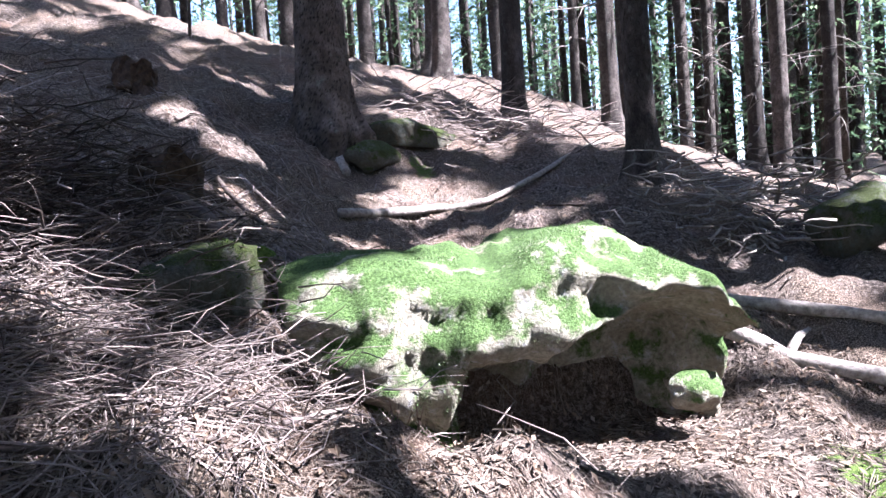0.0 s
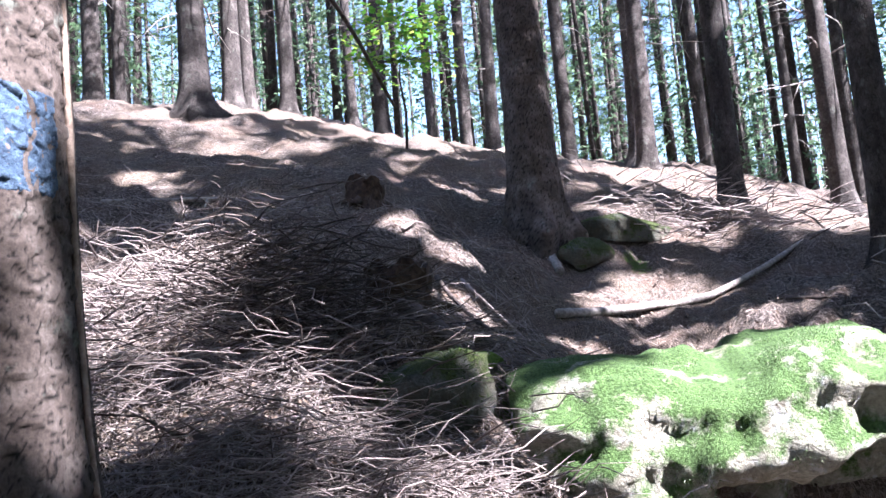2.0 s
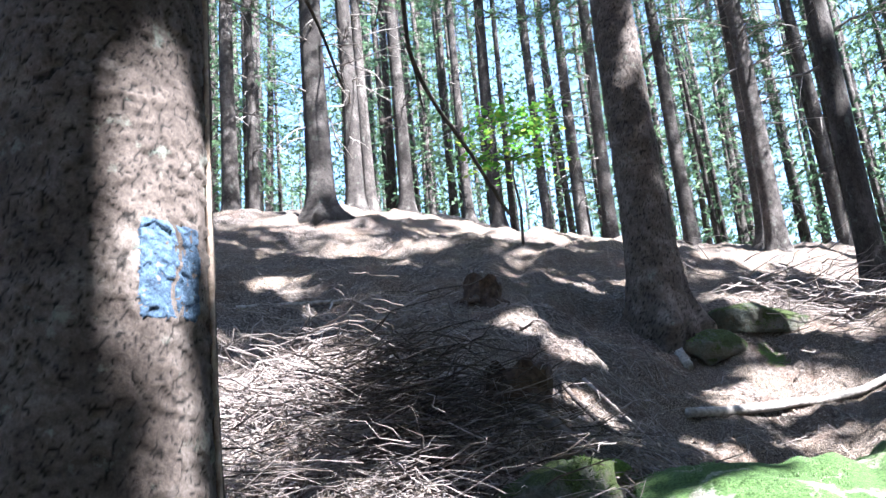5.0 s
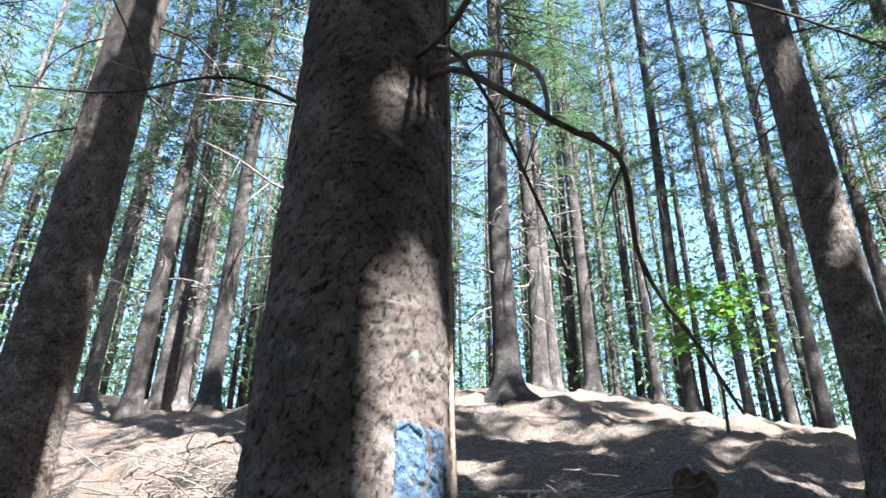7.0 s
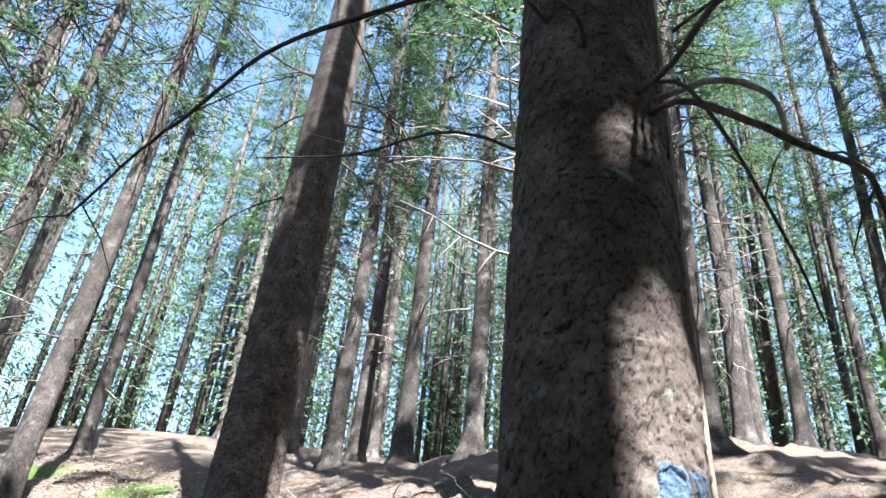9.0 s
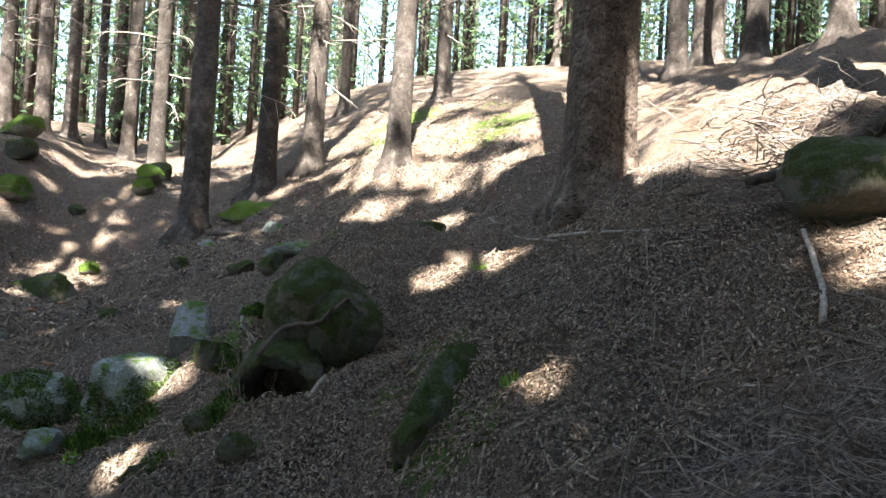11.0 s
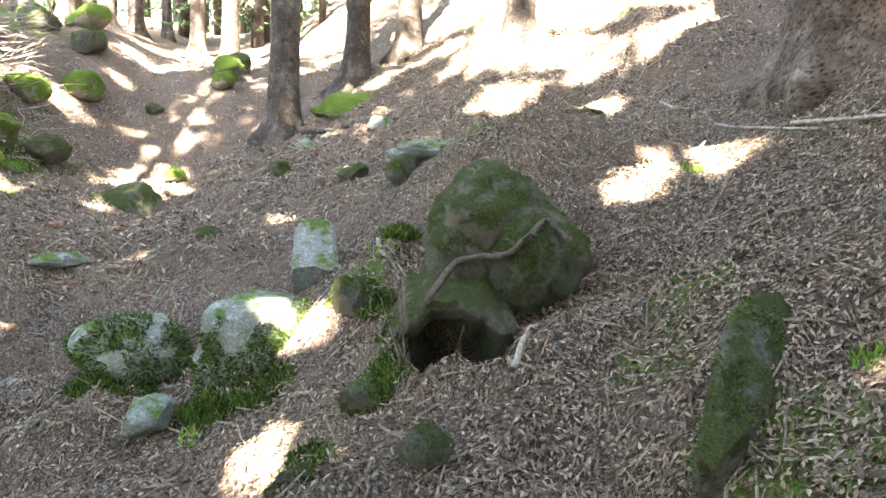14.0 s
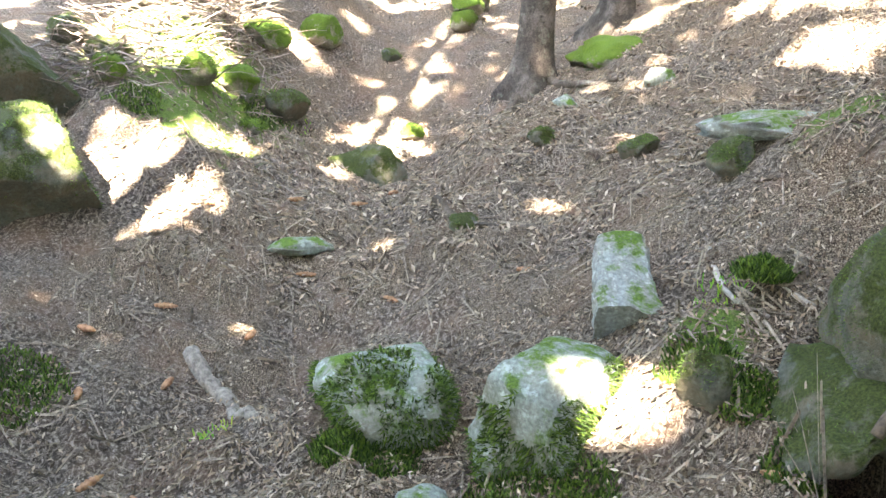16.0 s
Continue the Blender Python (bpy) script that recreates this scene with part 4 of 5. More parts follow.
def branch(points, r0, r1, mat, name="branch", seed=1, twigs=5, size=0.25, parent=None, sides=6):
    """A bent bare branch through the points, with side twigs."""
    rng = random.Random(seed)
    pts = [Vector(p) for p in points]
    smooth = []
    for i in range(len(pts) - 1):
        p0, p1, p2, p3 = pts[max(i - 1, 0)], pts[i], pts[i + 1], pts[min(i + 2, len(pts) - 1)]
        for k in range(4):
            t = k / 4
            q = 0.5 * ((2 * p1) + (p2 - p0) * t + (2 * p0 - 5 * p1 + 4 * p2 - p3) * t * t + (3 * p1 - p0 - 3 * p2 + p3) * t ** 3)
            smooth.append(q + Vector((rng.uniform(-1, 1), rng.uniform(-1, 1), rng.uniform(-1, 1))) * r0 * 0.25)
    smooth.append(pts[-1])
    n = len(smooth)
    stem = part(name, *tube(smooth, [r0 + (r1 - r0) * i / (n - 1) for i in range(n)], sides, 0.12, rng), mat, parent)
    for _ in range(twigs):
        p = smooth[rng.randrange(n // 4, n)]
        d = Vector((rng.uniform(-1, 1), rng.uniform(-1, 1), rng.uniform(-1, 0.6))).normalized()
        ln = size * rng.uniform(0.4, 1)
        part("twig", *tube([p, p + d * ln * 0.5 + Vector((0, 0, 0.02)), p + d * ln], [r1 * 0.8, r1 * 0.6, r1 * 0.3], 4), mat, stem)
    return stem


def limb(points, r0, r1, mat, seed, twigs=5, size=0.3):
    ob = branch([Vector(p) - Vector((MX, MY, MZ)) for p in points], r0, r1, mat, "branch", seed, twigs, size, marked)
    ob["label"] = "bare crooked branch"


limb([(-0.9, 1.12, 2.85), (-0.74, 1.04, 2.78), (-0.6, 1.06, 2.66), (-0.53, 1.18, 2.63), (-0.48, 1.33, 2.65), (-0.47, 1.42, 2.62), (-0.5, 1.55, 2.49), (-0.49, 1.67, 2.41), (-0.44, 1.84, 2.3), (-0.4, 2.07, 2.19)], 0.009, 0.005, DARKWOOD, 1, 3, 0.2)
limb([(-0.95, 1.0, 3.0), (-0.85, 0.8, 2.95), (-0.84, 0.5, 2.72), (-1.02, 0.34, 2.62), (-1.19, 0.28, 2.6), (-1.38, 0.25, 2.54), (-1.54, 0.23, 2.51), (-1.75, 0.2, 2.42)], 0.007, 0.003, DARKWOOD, 2, 6, 0.3)
limb([(-0.9, 1.08, 2.9), (-0.7, 0.95, 2.8), (-0.52, 0.88, 2.83), (-0.34, 1.13, 2.92), (-0.1, 1.46, 3.03), (0.2, 1.9, 3.1)], 0.008, 0.004, DARKWOOD, 3, 5, 0.3)
limb([(-0.9, 1.1, 2.95), (-0.72, 1.0, 2.8), (-0.66, 1.1, 2.66), (-0.65, 1.35, 2.49), (-0.66, 1.5, 2.4)], 0.007, 0.003, DARKWOOD, 4, 3, 0.15)
limb([(-0.9, 1.12, 2.9), (-0.68, 1.06, 2.82), (-0.58, 1.16, 2.8), (-0.585, 1.22, 2.68)], 0.01, 0.006, DEADWOOD, 5, 1, 0.1)
limb([(-1.1, 1.1, 2.8), (-1.3, 0.9, 2.9), (-1.55, 0.75, 2.85), (-1.9, 0.65, 2.95)], 0.006, 0.002, DARKWOOD, 6, 8, 0.35)
limb([(-1.0, 1.0, 3.1), (-1.05, 0.6, 3.2), (-1.25, 0.2, 3.15), (-1.5, -0.1, 3.25)], 0.006, 0.002, DARKWOOD, 7, 9, 0.4)
limb([(-0.8, 1.2, 3.2), (-0.5, 1.3, 3.35), (-0.2, 1.5, 3.3), (0.2, 1.6, 3.45)], 0.006, 0.002, DARKWOOD, 8, 8, 0.35)

# ---- young beech on the knoll
rng = random.Random(31)
bx, by = -1.3, 7.3
bz = ground_at(bx, by)
beech = empty_at("young_beech", bx, by, bz)
part("trunk", *tube([(0, 0, -0.2), (0.03, 0, 0.4), (-0.02, 0.05, 0.8), (0.05, 0, 1.3)], [0.018, 0.015, 0.01, 0.004], 7), DARKWOOD, beech)
lv, lf, bo = [], [], []
for z0, count, reach in ((4.82 - bz, 15, 0.8), (4.68 - bz, 8, 0.6), (4.42 - bz, 16, 0.8)):
    for _ in range(count):
        z = z0 + rng.uniform(-0.05, 0.05)
        a = rng.uniform(0, 6.283)
        ln = reach * rng.uniform(0.45, 1.0)
        d = Vector((math.cos(a), math.sin(a), rng.uniform(-0.12, 0.1)))
        bo.append(tube([Vector((0, 0, z)), Vector((0, 0, z)) + d * ln], [0.005, 0.0015], 3))
        for _ in range(20):
            p = Vector((0, 0, z)) + d * ln * rng.uniform(0.2, 1.1) + Vector((rng.uniform(-0.1, 0.1), rng.uniform(-0.1, 0.1), rng.uniform(-0.03, 0.02)))
            e = Vector((rng.uniform(-1, 1), rng.uniform(-1, 1), rng.uniform(-0.4, 0.1))).normalized()
            side = Vector((0, 0, 1)).cross(e).normalized() * 0.024 + Vector((0, 0, rng.uniform(-0.012, 0.012)))
            n = len(lv)
            lv += [p, p + e * 0.042 + side, p + e * 0.085, p + e * 0.042 - side]
            lf.append((n, n + 1, n + 2, n + 3))
part("branchwork", *join(bo), DARKWOOD, beech)["kind"] = "stuff"
part("leaves", lv, lf, BEECH, beech, "fresh yellow-green leaves", smooth=False)["kind"] = "stuff"
tagged(beech, "young beech with bright yellow-green leaves", "tree")


# ---- fallen wood, stumps and litter
def lying(name, points, r0, r1, mat, seed, label, twigs=3, size=0.25, lift=0.5, group=""):
    """A stick or log that lies on the ground along the points (x, y)."""
    pts = [(x, y, top(x, y) + r0 * lift) for x, y in points]
    ob = branch(pts, r0, r1, mat, name, seed, twigs, size, None, 7)
    return tagged(ob, label, "branch", group)


ROTLOG = mat_wood("grey_rotten_wood", (0.05, 0.042, 0.036), (0.24, 0.21, 0.19))
log = branch([(x, y, max(z, top(x, y) + 0.03)) for x, y, z in ((0.03, 3.74, 1.55), (0.45, 4.08, 1.57), (0.95, 4.48, 1.62), (1.5, 4.92, 1.72), (2.0, 5.3, 1.84), (2.4, 5.62, 1.98))], 0.024, 0.015, DEADWOOD, "fallen_branch", 1, 5, 0.3, None, 8)
tagged(log, "long pale fallen branch leaning up to a trunk", "branch")
lying("fallen_log", [(1.4, 2.5), (1.65, 2.35), (2.2, 1.95), (2.8, 1.5)], 0.036, 0.03, DEADWOOD, 2, "pale barkless log on the slope", 2)
lying("fallen_log", [(1.45, 2.9), (1.9, 2.6), (2.6, 2.1)], 0.03, 0.025, DEADWOOD, 3, "pale barkless log on the slope", 3)
lying("root_on_rock", [(-0.15, 2.5), (0.2, 2.42), (0.45, 2.4)], 0.014, 0.008, DARKWOOD, 4, "thin dark root across the rock's top", 2)
lying("stick", [(-6.5, 2.45), (-5.6, 2.3), (-4.5, 2.1)], 0.012, 0.006, DEADWOOD, 5, "long thin pale stick on the slope", 2)
lying("stick", [(-4.9, 2.2), (-4.0, 2.1), (-3.3, 2.25)], 0.012, 0.006, DEADWOOD, 6, "long thin pale stick on the slope", 3)
lying("stick", [(-4.05, 0.45), (-4.2, 0.55), (-4.35, 0.66)], 0.014, 0.011, DEADWOOD, 7, "short pale stick below the boulder", 0)
lying("stick", [(-2.45, 2.1), (-2.6, 2.25), (-2.85, 2.4)], 0.016, 0.011, DEADWOOD, 8, "short pale stick on the leaf heap", 0, lift=2)
lying("rotten_log", [(-6.1, -2.0), (-5.95, -1.86), (-5.85, -1.75), (-5.75, -1.69), (-5.68, -1.6), (-5.5, -1.42)], 0.045, 0.028, ROTLOG, 9, "grey rotten log half sunk in the path", 2, 0.15, -0.2)
lying("stick", [(-5.75, 0.25), (-5.45, 0.22), (-5.25, 0.3)], 0.013, 0.009, DEADWOOD, 10, "stick beside the pale block", 1)
lying("stick", [(-5.2, 0.42), (-5.5, 0.35), (-5.7, 0.42)], 0.01, 0.008, DEADWOOD, 11, "stick beside the pale block", 1)
lying("stick", [(-6.6, 1.5), (-6.2, 1.6)], 0.016, 0.012, DEADWOOD, 12, "short pale stick on the slope", 0)
lying("stick", [(-2.45, 3.8), (-2.2, 3.95), (-1.9, 4.1)], 0.02, 0.012, DEADWOOD, 13, "pale stick on the knoll", 1)
lying("stick", [(-3.3, 1.25), (-3.6, 1.15), (-3.7, 0.95)], 0.006, 0.004, DARKWOOD, 14, "thin bent twig in the leaves", 1)
lying("surface_root", [(-9.9, -0.1), (-9.4, -0.3), (-8.9, -0.2), (-8.5, -0.35)], 0.06, 0.02, BARK, 15, "gnarled root running from a trunk", 2)
lying("surface_root", [(-9.9, 0.05), (-9.3, 0.2), (-8.9, 0.5)], 0.05, 0.02, BARK, 16, "gnarled root running from a trunk", 2)
lying("surface_root", [(-7.2, -0.9), (-7.0, -0.7), (-6.9, -0.5)], 0.03, 0.015, BARK, 17, "dark root arching out of the path", 0, lift=1)
lying("surface_root", [(-3.1, 3.5), (-3.3, 3.0), (-3.6, 2.75)], 0.06, 0.03, BARK, 18, "thick root reaching over a boulder", 1, lift=2)
lying("surface_root", [(0.0, 4.95), (0.05, 4.75), (0.08, 4.62)], 0.06, 0.03, DEADWOOD, 19, "pale bare root at the spruce's foot", 0)
# the root draped over the boulder
ROOT_LINE = [(-4.46, 0.13, 1.08), (-4.42, 0.31, 1.15), (-4.39, 0.43, 1.19), (-4.36, 0.58, 1.29), (-4.35, 0.7, 1.39), (-4.32, 0.79, 1.39), (-4.3, 0.81, 1.31)]
skin = np.array([m @ v.co for ob, m in ((boulder, boulder.matrix_basis), (block, block.matrix_basis), (face, boulder.matrix_basis @ face.matrix_basis)) for v in ob.data.vertices])


def on_stone(p, lift):
    """The nearest place on the boulder or the block under it, lifted off a little towards the path."""
    q = Vector(skin[((skin - np.array(p)) ** 2).sum(1).argmin()])
    return q + Vector((0.8, -0.15, 0.5)) * lift


branch([on_stone(p, 0.016) for p in ROOT_LINE], 0.015, 0.011, DARKWOOD, "draped_root", 21, 3, 0.12)
tagged(bpy.data.objects["draped_root"], "dark root draped over the mossy boulder", "root")


def stump(x, y, radius, height, seed, label, mat):
    rng = random.Random(seed)
    base = empty_at("tree_stump", x, y, top(x, y))
    sides, rings = 26, 8
    v, f = [], []
    tops = [height * (0.85 + 0.3 * noise.noise(Vector((1.3 * math.cos(6.283 * k / sides), 1.3 * math.sin(6.283 * k / sides), seed * 3.3))) + rng.uniform(-0.12, 0.12)) for k in range(sides)]
    for i in range(rings):
        t = i / (rings - 1)
        for k in range(sides):
            a = 2 * math.pi * k / sides
            r = radius * (1 + 0.7 * math.exp(-t * 6) * (0.5 + 0.5 * math.cos(5 * a))) * rng.uniform(0.9, 1.1)
            v.append((r * math.cos(a), r * math.sin(a), -0.08 + (tops[k] + 0.08) * t))
    for k in range(sides):
        a = 2 * math.pi * k / sides
        v.append((radius * 0.6 * math.cos(a), radius * 0.6 * math.sin(a), tops[k] * rng.uniform(0.4, 0.8)))
    for i in range(rings):
        for k in range(sides):
            a, b = i * sides + k, i * sides + (k + 1) % sides
            f.append((a, b, b + sides, a + sides))
    f.append(tuple(range(rings * sides, (rings + 1) * sides)))
    part("wood", v, f, mat, base, smooth=False)
    for k in range(4):
        a = rng.uniform(0, 6.28)
        pts = [Vector((math.cos(a) * radius * s, math.sin(a) * radius * s, 0.05 - 0.03 * s)) for s in (0.7, 1.4, 2.2)]
        part("root", *tube(pts, [0.035, 0.025, 0.01], 6, 0.2, rng), mat, base)
    return tagged(base, label, "stump")


ROT = mat_wood("rotten_red_wood", (0.018, 0.013, 0.01), (0.1, 0.065, 0.047))
stump(-0.56, 2.72, 0.12, 0.2, 1, "rotten dark stump with a broken top", ROT)
stump(-1.16, 2.75, 0.08, 0.12, 2, "small dark stump under twigs", ROT)
stump(-1.0, 4.1, 0.11, 0.17, 3, "reddish crumbling stump on the knoll", ROT)
lying("surface_root", [(-0.55, 2.6), (-0.42, 2.5), (-0.3, 2.4)], 0.035, 0.025, DARKWOOD, 22, "thick root from the rotten stump", 0, lift=1)
rock("moss_clump", -0.26, 2.37, top(-0.26, 2.37) + 0.03, (0.1, 0.08, 0.05), BRIGHTMOSS, 200, 0, 0, 0.1, 3, 0.08, "small bright green moss cushion on a root")


def tangle(name, cx, cy, rx, ry, count, length, radius, mat, seed, label, rise=0.25, sides=3):
    """A heap of dead twigs, uncountable: bent pieces lying over one another."""
    rng = random.Random(seed)
    out = []
    for _ in range(count):
        x, y = cx + rng.gauss(0, 0.5) * rx, cy + rng.gauss(0, 0.5) * ry
        z = top(x, y) + abs(rng.gauss(0, 0.4)) * rise
        a = rng.uniform(0, 6.283)
        ln = length * rng.uniform(0.3, 1.0)
        d = Vector((math.cos(a), math.sin(a), rng.uniform(-0.25, 0.45)))
        bend = Vector((rng.uniform(-1, 1), rng.uniform(-1, 1), rng.uniform(-0.5, 0.5))) * ln * 0.16
        curl = Vector((rng.uniform(-1, 1), rng.uniform(-1, 1), rng.uniform(-0.4, 0.6))) * ln * 0.14
        p = Vector((x, y, z))
        r = radius * rng.uniform(0.5, 1.5)
        q = p + d * ln
        q.z = max(q.z, top(q.x, q.y) + 0.004)
        out.append(tube([p, p * 0.65 + q * 0.35 + bend, p * 0.3 + q * 0.7 + curl, q], [r, r * 0.85, r * 0.65, r * 0.35], sides))
    return tagged(part(name, *join(out), mat), label, "twigs", kind="stuff")


TWIGS = mat_wood("bleached_twigs", (0.11, 0.085, 0.075), (0.38, 0.32, 0.29))
tangle("twig_heap", -0.85, 1.95, 0.85, 0.8, 1700, 0.32, 0.0019, TWIGS, 1, "heap of bleached dead spruce twigs", 0.22)
tangle("twig_heap", -0.45, 1.6, 0.5, 0.5, 800, 0.26, 0.0017, TWIGS, 2, "heap of bleached dead spruce twigs", 0.12)
tangle("twig_heap", -1.5, 2.7, 0.5, 0.5, 350, 0.4, 0.004, TWIGS, 3, "bleached twigs round a sunlit hollow", 0.15)
tangle("root_clump", -0.85, 2.35, 0.35, 0.25, 600, 0.3, 0.003, DARKWOOD, 4, "dark shaggy mass of roots and twigs", 0.4)
tangle("dark_twigs", -0.75, 2.2, 0.6, 0.6, 250, 0.4, 0.003, DARKWOOD, 5, "dark dead twigs over the bank", 0.25)
tangle("root_clump", 2.2, 3.55, 0.6, 0.5, 300, 0.35, 0.006, DEADWOOD, 6, "torn-up roots of a fallen tree", 0.5)
tangle("twig_heap", 1.3, 5.6, 0.9, 0.6, 400, 0.5, 0.004, TWIGS, 7, "dry twigs at the spruces' feet", 0.3)
tangle("twig_heap", -9.9, -3.2, 1.2, 0.7, 600, 0.7, 0.006, TWIGS, 8, "heap of bleached brushwood on the bank", 0.5)
tangle("twig_heap", -8.6, -3.4, 0.6, 0.5, 250, 0.6, 0.006, TWIGS, 9, "heap of bleached brushwood on the bank", 0.3)
tangle("twig_heap", -3.6, 3.1, 0.8, 0.4, 250, 0.4, 0.005, TWIGS, 10, "dry twigs under the tree's roots", 0.2)
for i, (pts, r) in enumerate((([(-0.9, 1.75), (-0.5, 1.62), (-0.1, 1.5)], 0.012), ([(-0.1, 1.5), (0.05, 1.75)], 0.007), ([(-1.3, 2.35), (-1.0, 2.8), (-0.8, 3.1)], 0.008), ([(-0.9, 2.9), (-0.6, 2.7), (-0.3, 2.75)], 0.007),
                              ([(-0.5, 3.3), (-0.3, 2.9), (-0.15, 2.75)], 0.012), ([(-0.4, 3.4), (-0.1, 3.0)], 0.008), ([(-0.8, 1.5), (-0.5, 1.4), (-0.2, 1.38)], 0.01), ([(-0.7, 3.6), (-0.65, 3.75), (-0.6, 3.95)], 0.009),
                              ([(0.6, 3.0), (1.0, 3.2), (1.3, 3.1)], 0.008), ([(0.2, 3.4), (0.5, 3.3)], 0.01), ([(1.2, 4.0), (1.5, 3.7)], 0.009))):
    lying("dead_branch", pts, r, r * 0.4, DARKWOOD if i % 2 == 0 else TWIGS, 40 + i, "dead branch lying on the bank", 6, 0.22, 3.0, "dead branches on the bank")


def litter(name, boxes, count, length, radius, mat, seed, label):
    """Needles, bits of twig and bark strewn over the floor."""
    rng = random.Random(seed)
    xs, ys = [], []
    for _ in range(count):
        x0, x1, y0, y1 = rng.choice(boxes)
        xs.append(rng.uniform(x0, x1))
        ys.append(rng.uniform(y0, y1))
    zs = sheet(np.array(xs), np.array(ys))
    e = 0.03
    gx = (sheet(np.array(xs) + e, np.array(ys)) - zs) / e
    gy = (sheet(np.array(xs), np.array(ys) + e) - zs) / e
    verts, faces = [], []
    for x, y, z, sx, sy in zip(xs, ys, zs, gx, gy):
        a, ln, r = rng.uniform(0, 6.283), length * rng.uniform(0.3, 1.2), radius * rng.uniform(0.5, 1.4)
        c, s = math.cos(a), math.sin(a)
        n = len(verts)
        for t in (-0.5, 0.5):
            px, py = x + c * ln * t, y + s * ln * t
            pz = z + (sx * c + sy * s) * ln * t + rng.uniform(0.0, 0.012)
            verts += [(px - s * r, py + c * r, pz), (px + s * r, py - c * r, pz), (px, py, pz + r * 1.4)]
        faces += [(n, n + 1, n + 4, n + 3), (n + 1, n + 2, n + 5, n + 4), (n + 2, n, n + 3, n + 5), (n, n + 2, n + 1), (n + 3, n + 4, n + 5)]
    return tagged(part(name, verts, faces, mat, smooth=False), label, "litter", kind="stuff")


def leaf_litter(name, boxes, count, size, mat, seed, label):
    rng = random.Random(seed)
    pick = [rng.choice(boxes) for _ in range(count)]
    xs = np.array([rng.uniform(b[0], b[1]) for b in pick])
    ys = np.array([rng.uniform(b[2], b[3]) for b in pick])
    zs = sheet(xs, ys)
    e = 0.03
    gx, gy = (sheet(xs + e, ys) - zs) / e, (sheet(xs, ys + e) - zs) / e
    verts, faces = [], []
    for x, y, z, sx, sy in zip(xs, ys, zs, gx, gy):
        up = (Vector((-sx, -sy, 1)) + Vector((rng.gauss(0, 0.35), rng.gauss(0, 0.35), 0))).normalized()
        d = up.cross(Vector((rng.uniform(-1, 1), rng.uniform(-1, 1), 0.1))).normalized()
        s = up.cross(d)
        ln, w = size * rng.uniform(0.5, 1.3), size * rng.uniform(0.25, 0.5)
        p = Vector((x, y, z + rng.uniform(0.004, 0.02)))
        curl = up * size * rng.uniform(0.0, 0.25)
        n = len(verts)
        verts += [p - d * ln * 0.5, p + s * w * 0.5 + curl, p + d * ln * 0.5 + curl * 0.5, p - s * w * 0.5 + curl]
        faces += [(n, n + 1, n + 2), (n, n + 2, n + 3)]
    return tagged(part(name, verts, faces, mat, smooth=False), label, "litter", kind="stuff")


LEAVES = mat_leaf("dead_leaves", (0.018, 0.01, 0.006), (0.06, 0.036, 0.024), (0.17, 0.125, 0.085), (0.24, 0.17, 0.125), (0.38, 0.31, 0.25), glow=0.08)
BITS = mat_wood("litter_bits", (0.045, 0.035, 0.028), (0.3, 0.245, 0.2))
BARKBITS = mat_wood("bark_bits", (0.015, 0.011, 0.008), (0.16, 0.12, 0.09))
BANK = [(-2.2, 1.8, 1.2, 4.2), (-1.2, 1.8, 1.2, 2.8), (-3.5, 3.0, 3.5, 7.5)]
WAY = [(-7.0, -3.2, -2.6, 1.4), (-5.5, -3.0, -2.0, 1.6), (-10, -5, -3, 2.5), (-6.5, -2.2, 0.8, 2.8)]
litter("needle_litter", BANK, 34000, 0.06, 0.0014, BITS, 1, "fallen needles and bits of twig")
litter("twig_litter", [(-2.2, 0.0, 1.2, 4.2), (-1.5, -0.1, 1.2, 3.0), (-3.5, 3.0, 3.0, 7.5)], 6500, 0.15, 0.0017, TWIGS, 2, "thin fallen twigs")
litter("needle_litter", WAY, 24000, 0.04, 0.0018, BITS, 3, "fallen needles and bits of twig")
litter("twig_litter", WAY, 1100, 0.11, 0.007, BARKBITS, 9, "dark bits of bark and broken twig")
litter("twig_litter", WAY, 3200, 0.17, 0.004, BITS, 4, "thin fallen twigs and bark")
leaf_litter("leaf_litter", WAY + [(-5.2, -2.3, 0.2, 2.6)] * 3 + [(-6.0, -3.0, -2.0, 1.4)] * 2, 62000, 0.027, LEAVES, 5, "dry brown beech leaves")
leaf_litter("leaf_litter", BANK, 8000, 0.03, LEAVES, 6, "dry brown leaves and scales")

litter("coarse_litter", [(-14, -7, -3.5, 4.5), (-10, -6.5, -2.5, 3.5)], 9000, 0.14, 0.004, BITS, 7, "fallen twigs and bark on the slope")
leaf_litter("leaf_litter", [(-14, -7, -3.5, 4.5), (-10, -6.5, -2.5, 3.5)], 16000, 0.05, LEAVES, 8, "dry brown beech leaves")


def cone_mesh(seed):
    rng = random.Random(seed)
    verts, faces = [], []
    for i in range(13):
        t = i / 12
        r = 0.016 * math.sin(math.pi * (0.12 + 0.83 * t)) ** 0.7
        for k in range(10):
            a = 2 * math.pi * (k + 0.5 * (i % 2)) / 10
            rr = r * (1.15 if i % 2 else 0.85) * rng.uniform(0.92, 1.08)
            verts.append((rr * math.cos(a), 0.12 * (t - 0.5), rr * math.sin(a)))
    for i in range(12):
        for k in range(10):
            a, b = i * 10 + k, i * 10 + (k + 1) % 10
            faces.append((a, a + 10, b + 10, b))
    faces += [tuple(range(10)), tuple(reversed(range(120, 130)))]
    return verts, faces


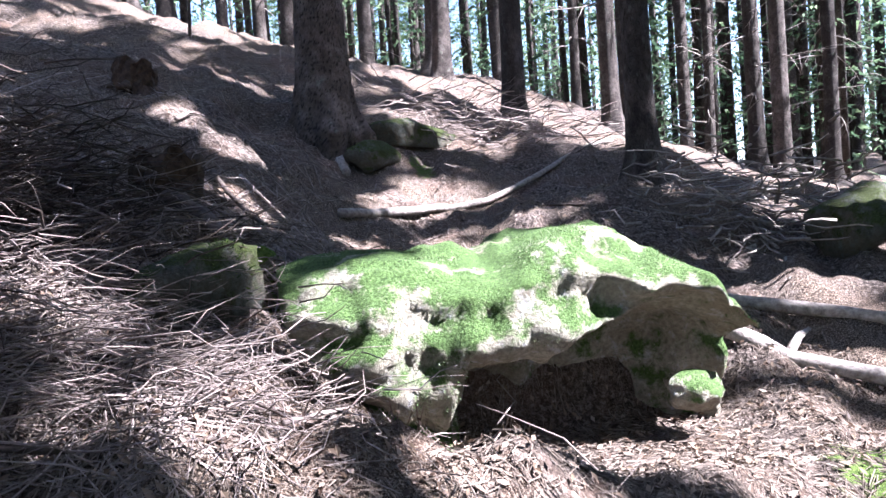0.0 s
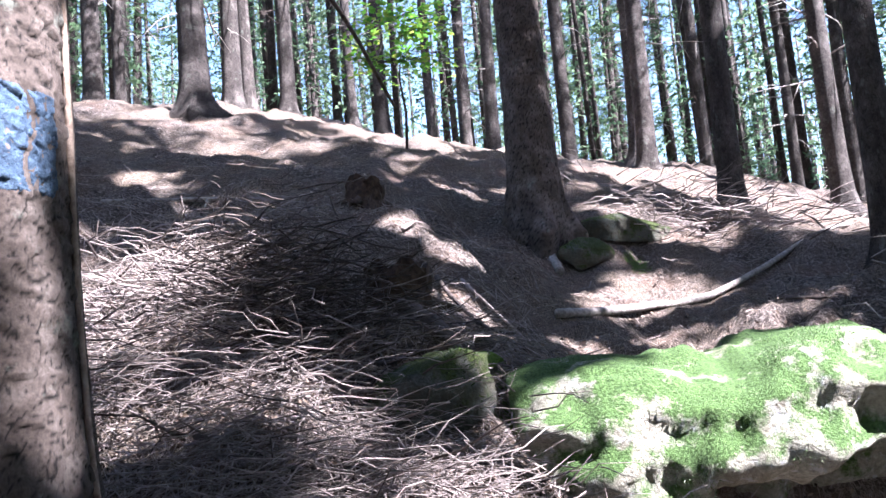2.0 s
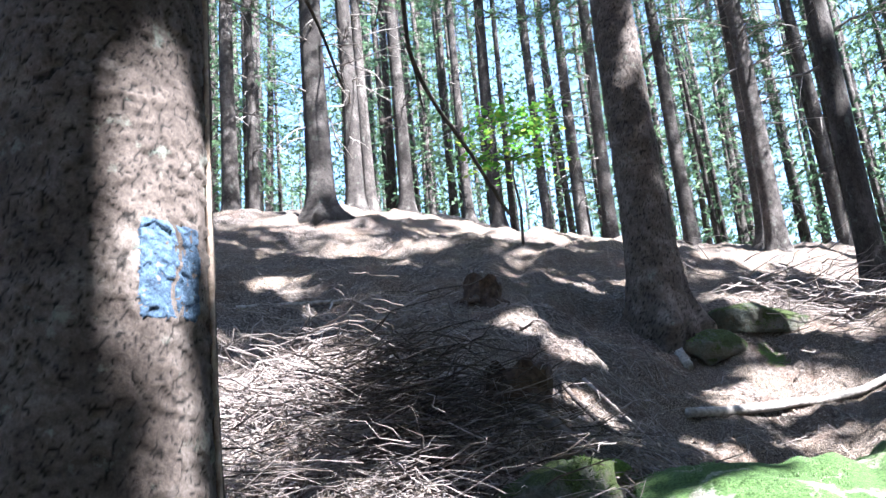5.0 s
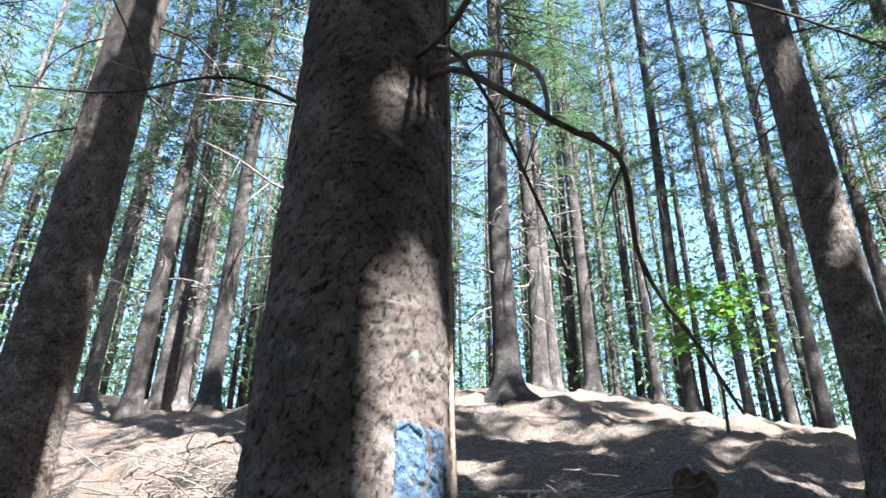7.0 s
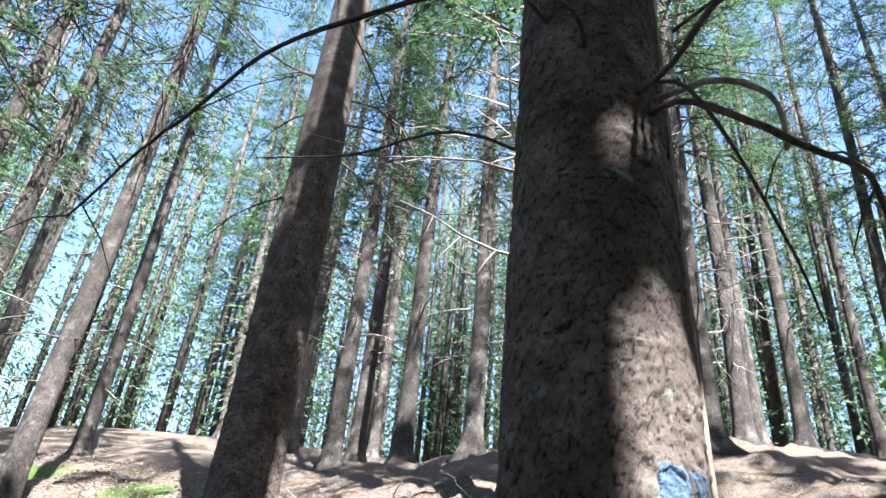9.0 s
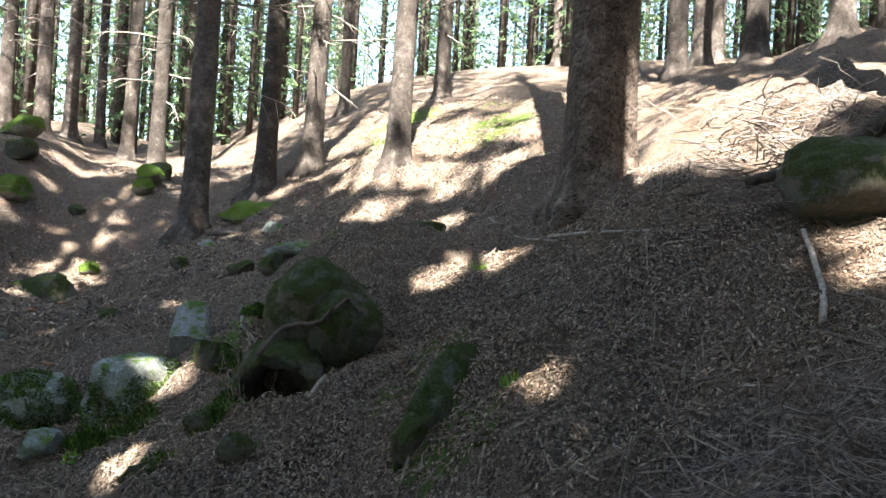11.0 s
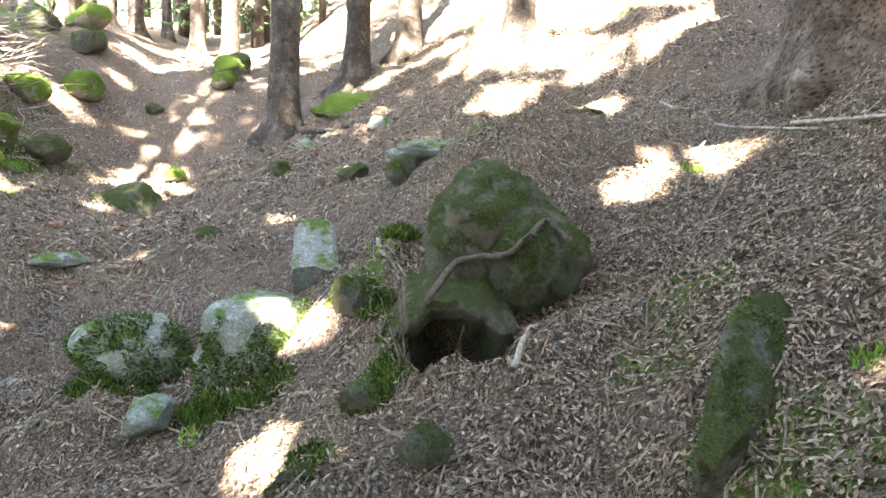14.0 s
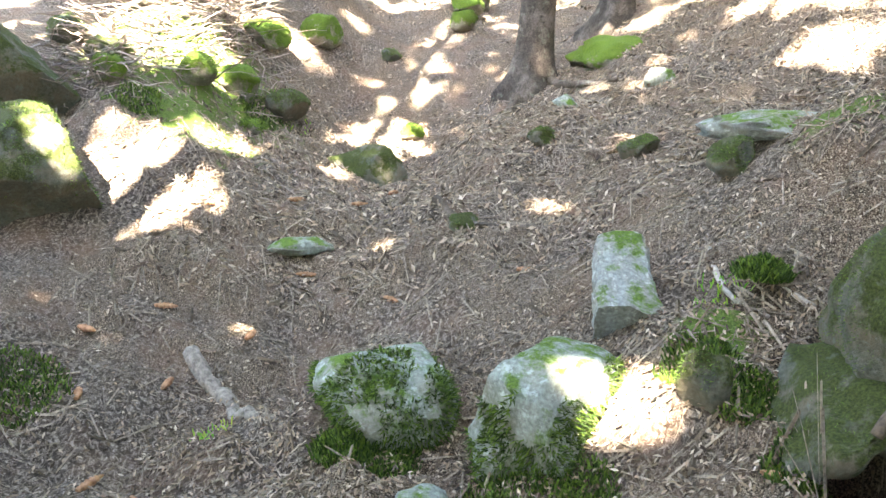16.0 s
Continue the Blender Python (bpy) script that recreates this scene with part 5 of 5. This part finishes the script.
CONE = mat_wood("cone_scales", (0.13, 0.065, 0.035), (0.36, 0.2, 0.12))
first = part("spruce_cone", *cone_mesh(1), CONE, smooth=False)
spots = [(-6.38, -2.23), (-5.29, -2.11), (-6.53, -1.1), (-7.43, -1.79), (-5.9, -2.05), (-6.1, -2.5), (-7.1, -2.2), (-5.7, -2.35), (-6.8, -1.6), (-7.8, -1.2), (-5.2, -1.9), (-7.6, -1.4), (-6.2, -1.75), (-4.6, 0.1), (-5.4, 0.35), (-8.2, -1.0), (-6.4, -0.4), (-5.0, -1.6)]
for i, (x, y) in enumerate(spots):
    m = pose(x, y, top(x, y) + 0.012, 0, 0, i * 67 % 360)
    ob = first if i == 0 else copy_thing(first, m)
    ob.matrix_basis = m
    tagged(ob, "brown spruce cone lying on the path", "cone", "cones on the path")


def tufts(name, spots, count, mat, seed, label, high=0.035):
    """Moss fronds and seedlings: short blades in clumps."""
    rng = random.Random(seed)
    verts, faces = [], []
    for x, y, z, r in spots:
        for _ in range(count):
            a, d = rng.uniform(0, 6.283), r * rng.random() ** 0.5
            p = Vector((x + d * math.cos(a), y + d * math.sin(a), 0))
            p.z = max(top(p.x, p.y), z - d * 0.5 if z else -9) - 0.01
            e = Vector((rng.uniform(-0.7, 0.7), rng.uniform(-0.7, 0.7), 1)).normalized()
            s = e.cross(Vector((rng.uniform(-1, 1), rng.uniform(-1, 1), 0.1))).normalized() * 0.0022
            h = high * rng.uniform(0.4, 1.2)
            n = len(verts)
            verts += [p - s, p + s, p + e * h + s * 1.5, p + e * h * 1.2 - s * 1.5]
            faces.append((n, n + 1, n + 2, n + 3))
    return tagged(part(name, verts, faces, mat, smooth=False), label, "moss", kind="stuff")


tufts("moss_fronds", [(-5.3, -1.15, 0.5, 0.13), (-5.25, -1.0, 0, 0.12), (-4.9, -0.62, 0.5, 0.14), (-4.85, -0.4, 0.55, 0.13), (-5.1, 0.02, 0.8, 0.12), (-4.9, 0.1, 0, 0.1), (-4.6, 0.15, 0, 0.1), (-4.1, -0.28, 0, 0.1), (-4.3, -0.02, 0, 0.1),
                       (-5.65, -2.57, 0, 0.2), (-5.35, 0.3, 1.2, 0.1), (-4.35, 0.05, 0, 0.12), (-7.9, -3.0, 0, 0.2), (-9.1, -2.4, 0, 0.2)], 1500, FROND, 1, "tufts of green moss at the stones' feet")
tufts("green_sprigs", [(-5.45, 0.2, 0, 0.1), (-5.0, 1.75, 0, 0.06), (-3.3, 1.2, 0, 0.04), (-9.3, -2.3, 0, 0.25), (-9.6, 3.9, 0, 0.3), (-5.6, -1.75, 0, 0.08), (-4.75, -0.7, 0, 0.04)], 60, BEECH, 2, "small green seedlings", 0.05)
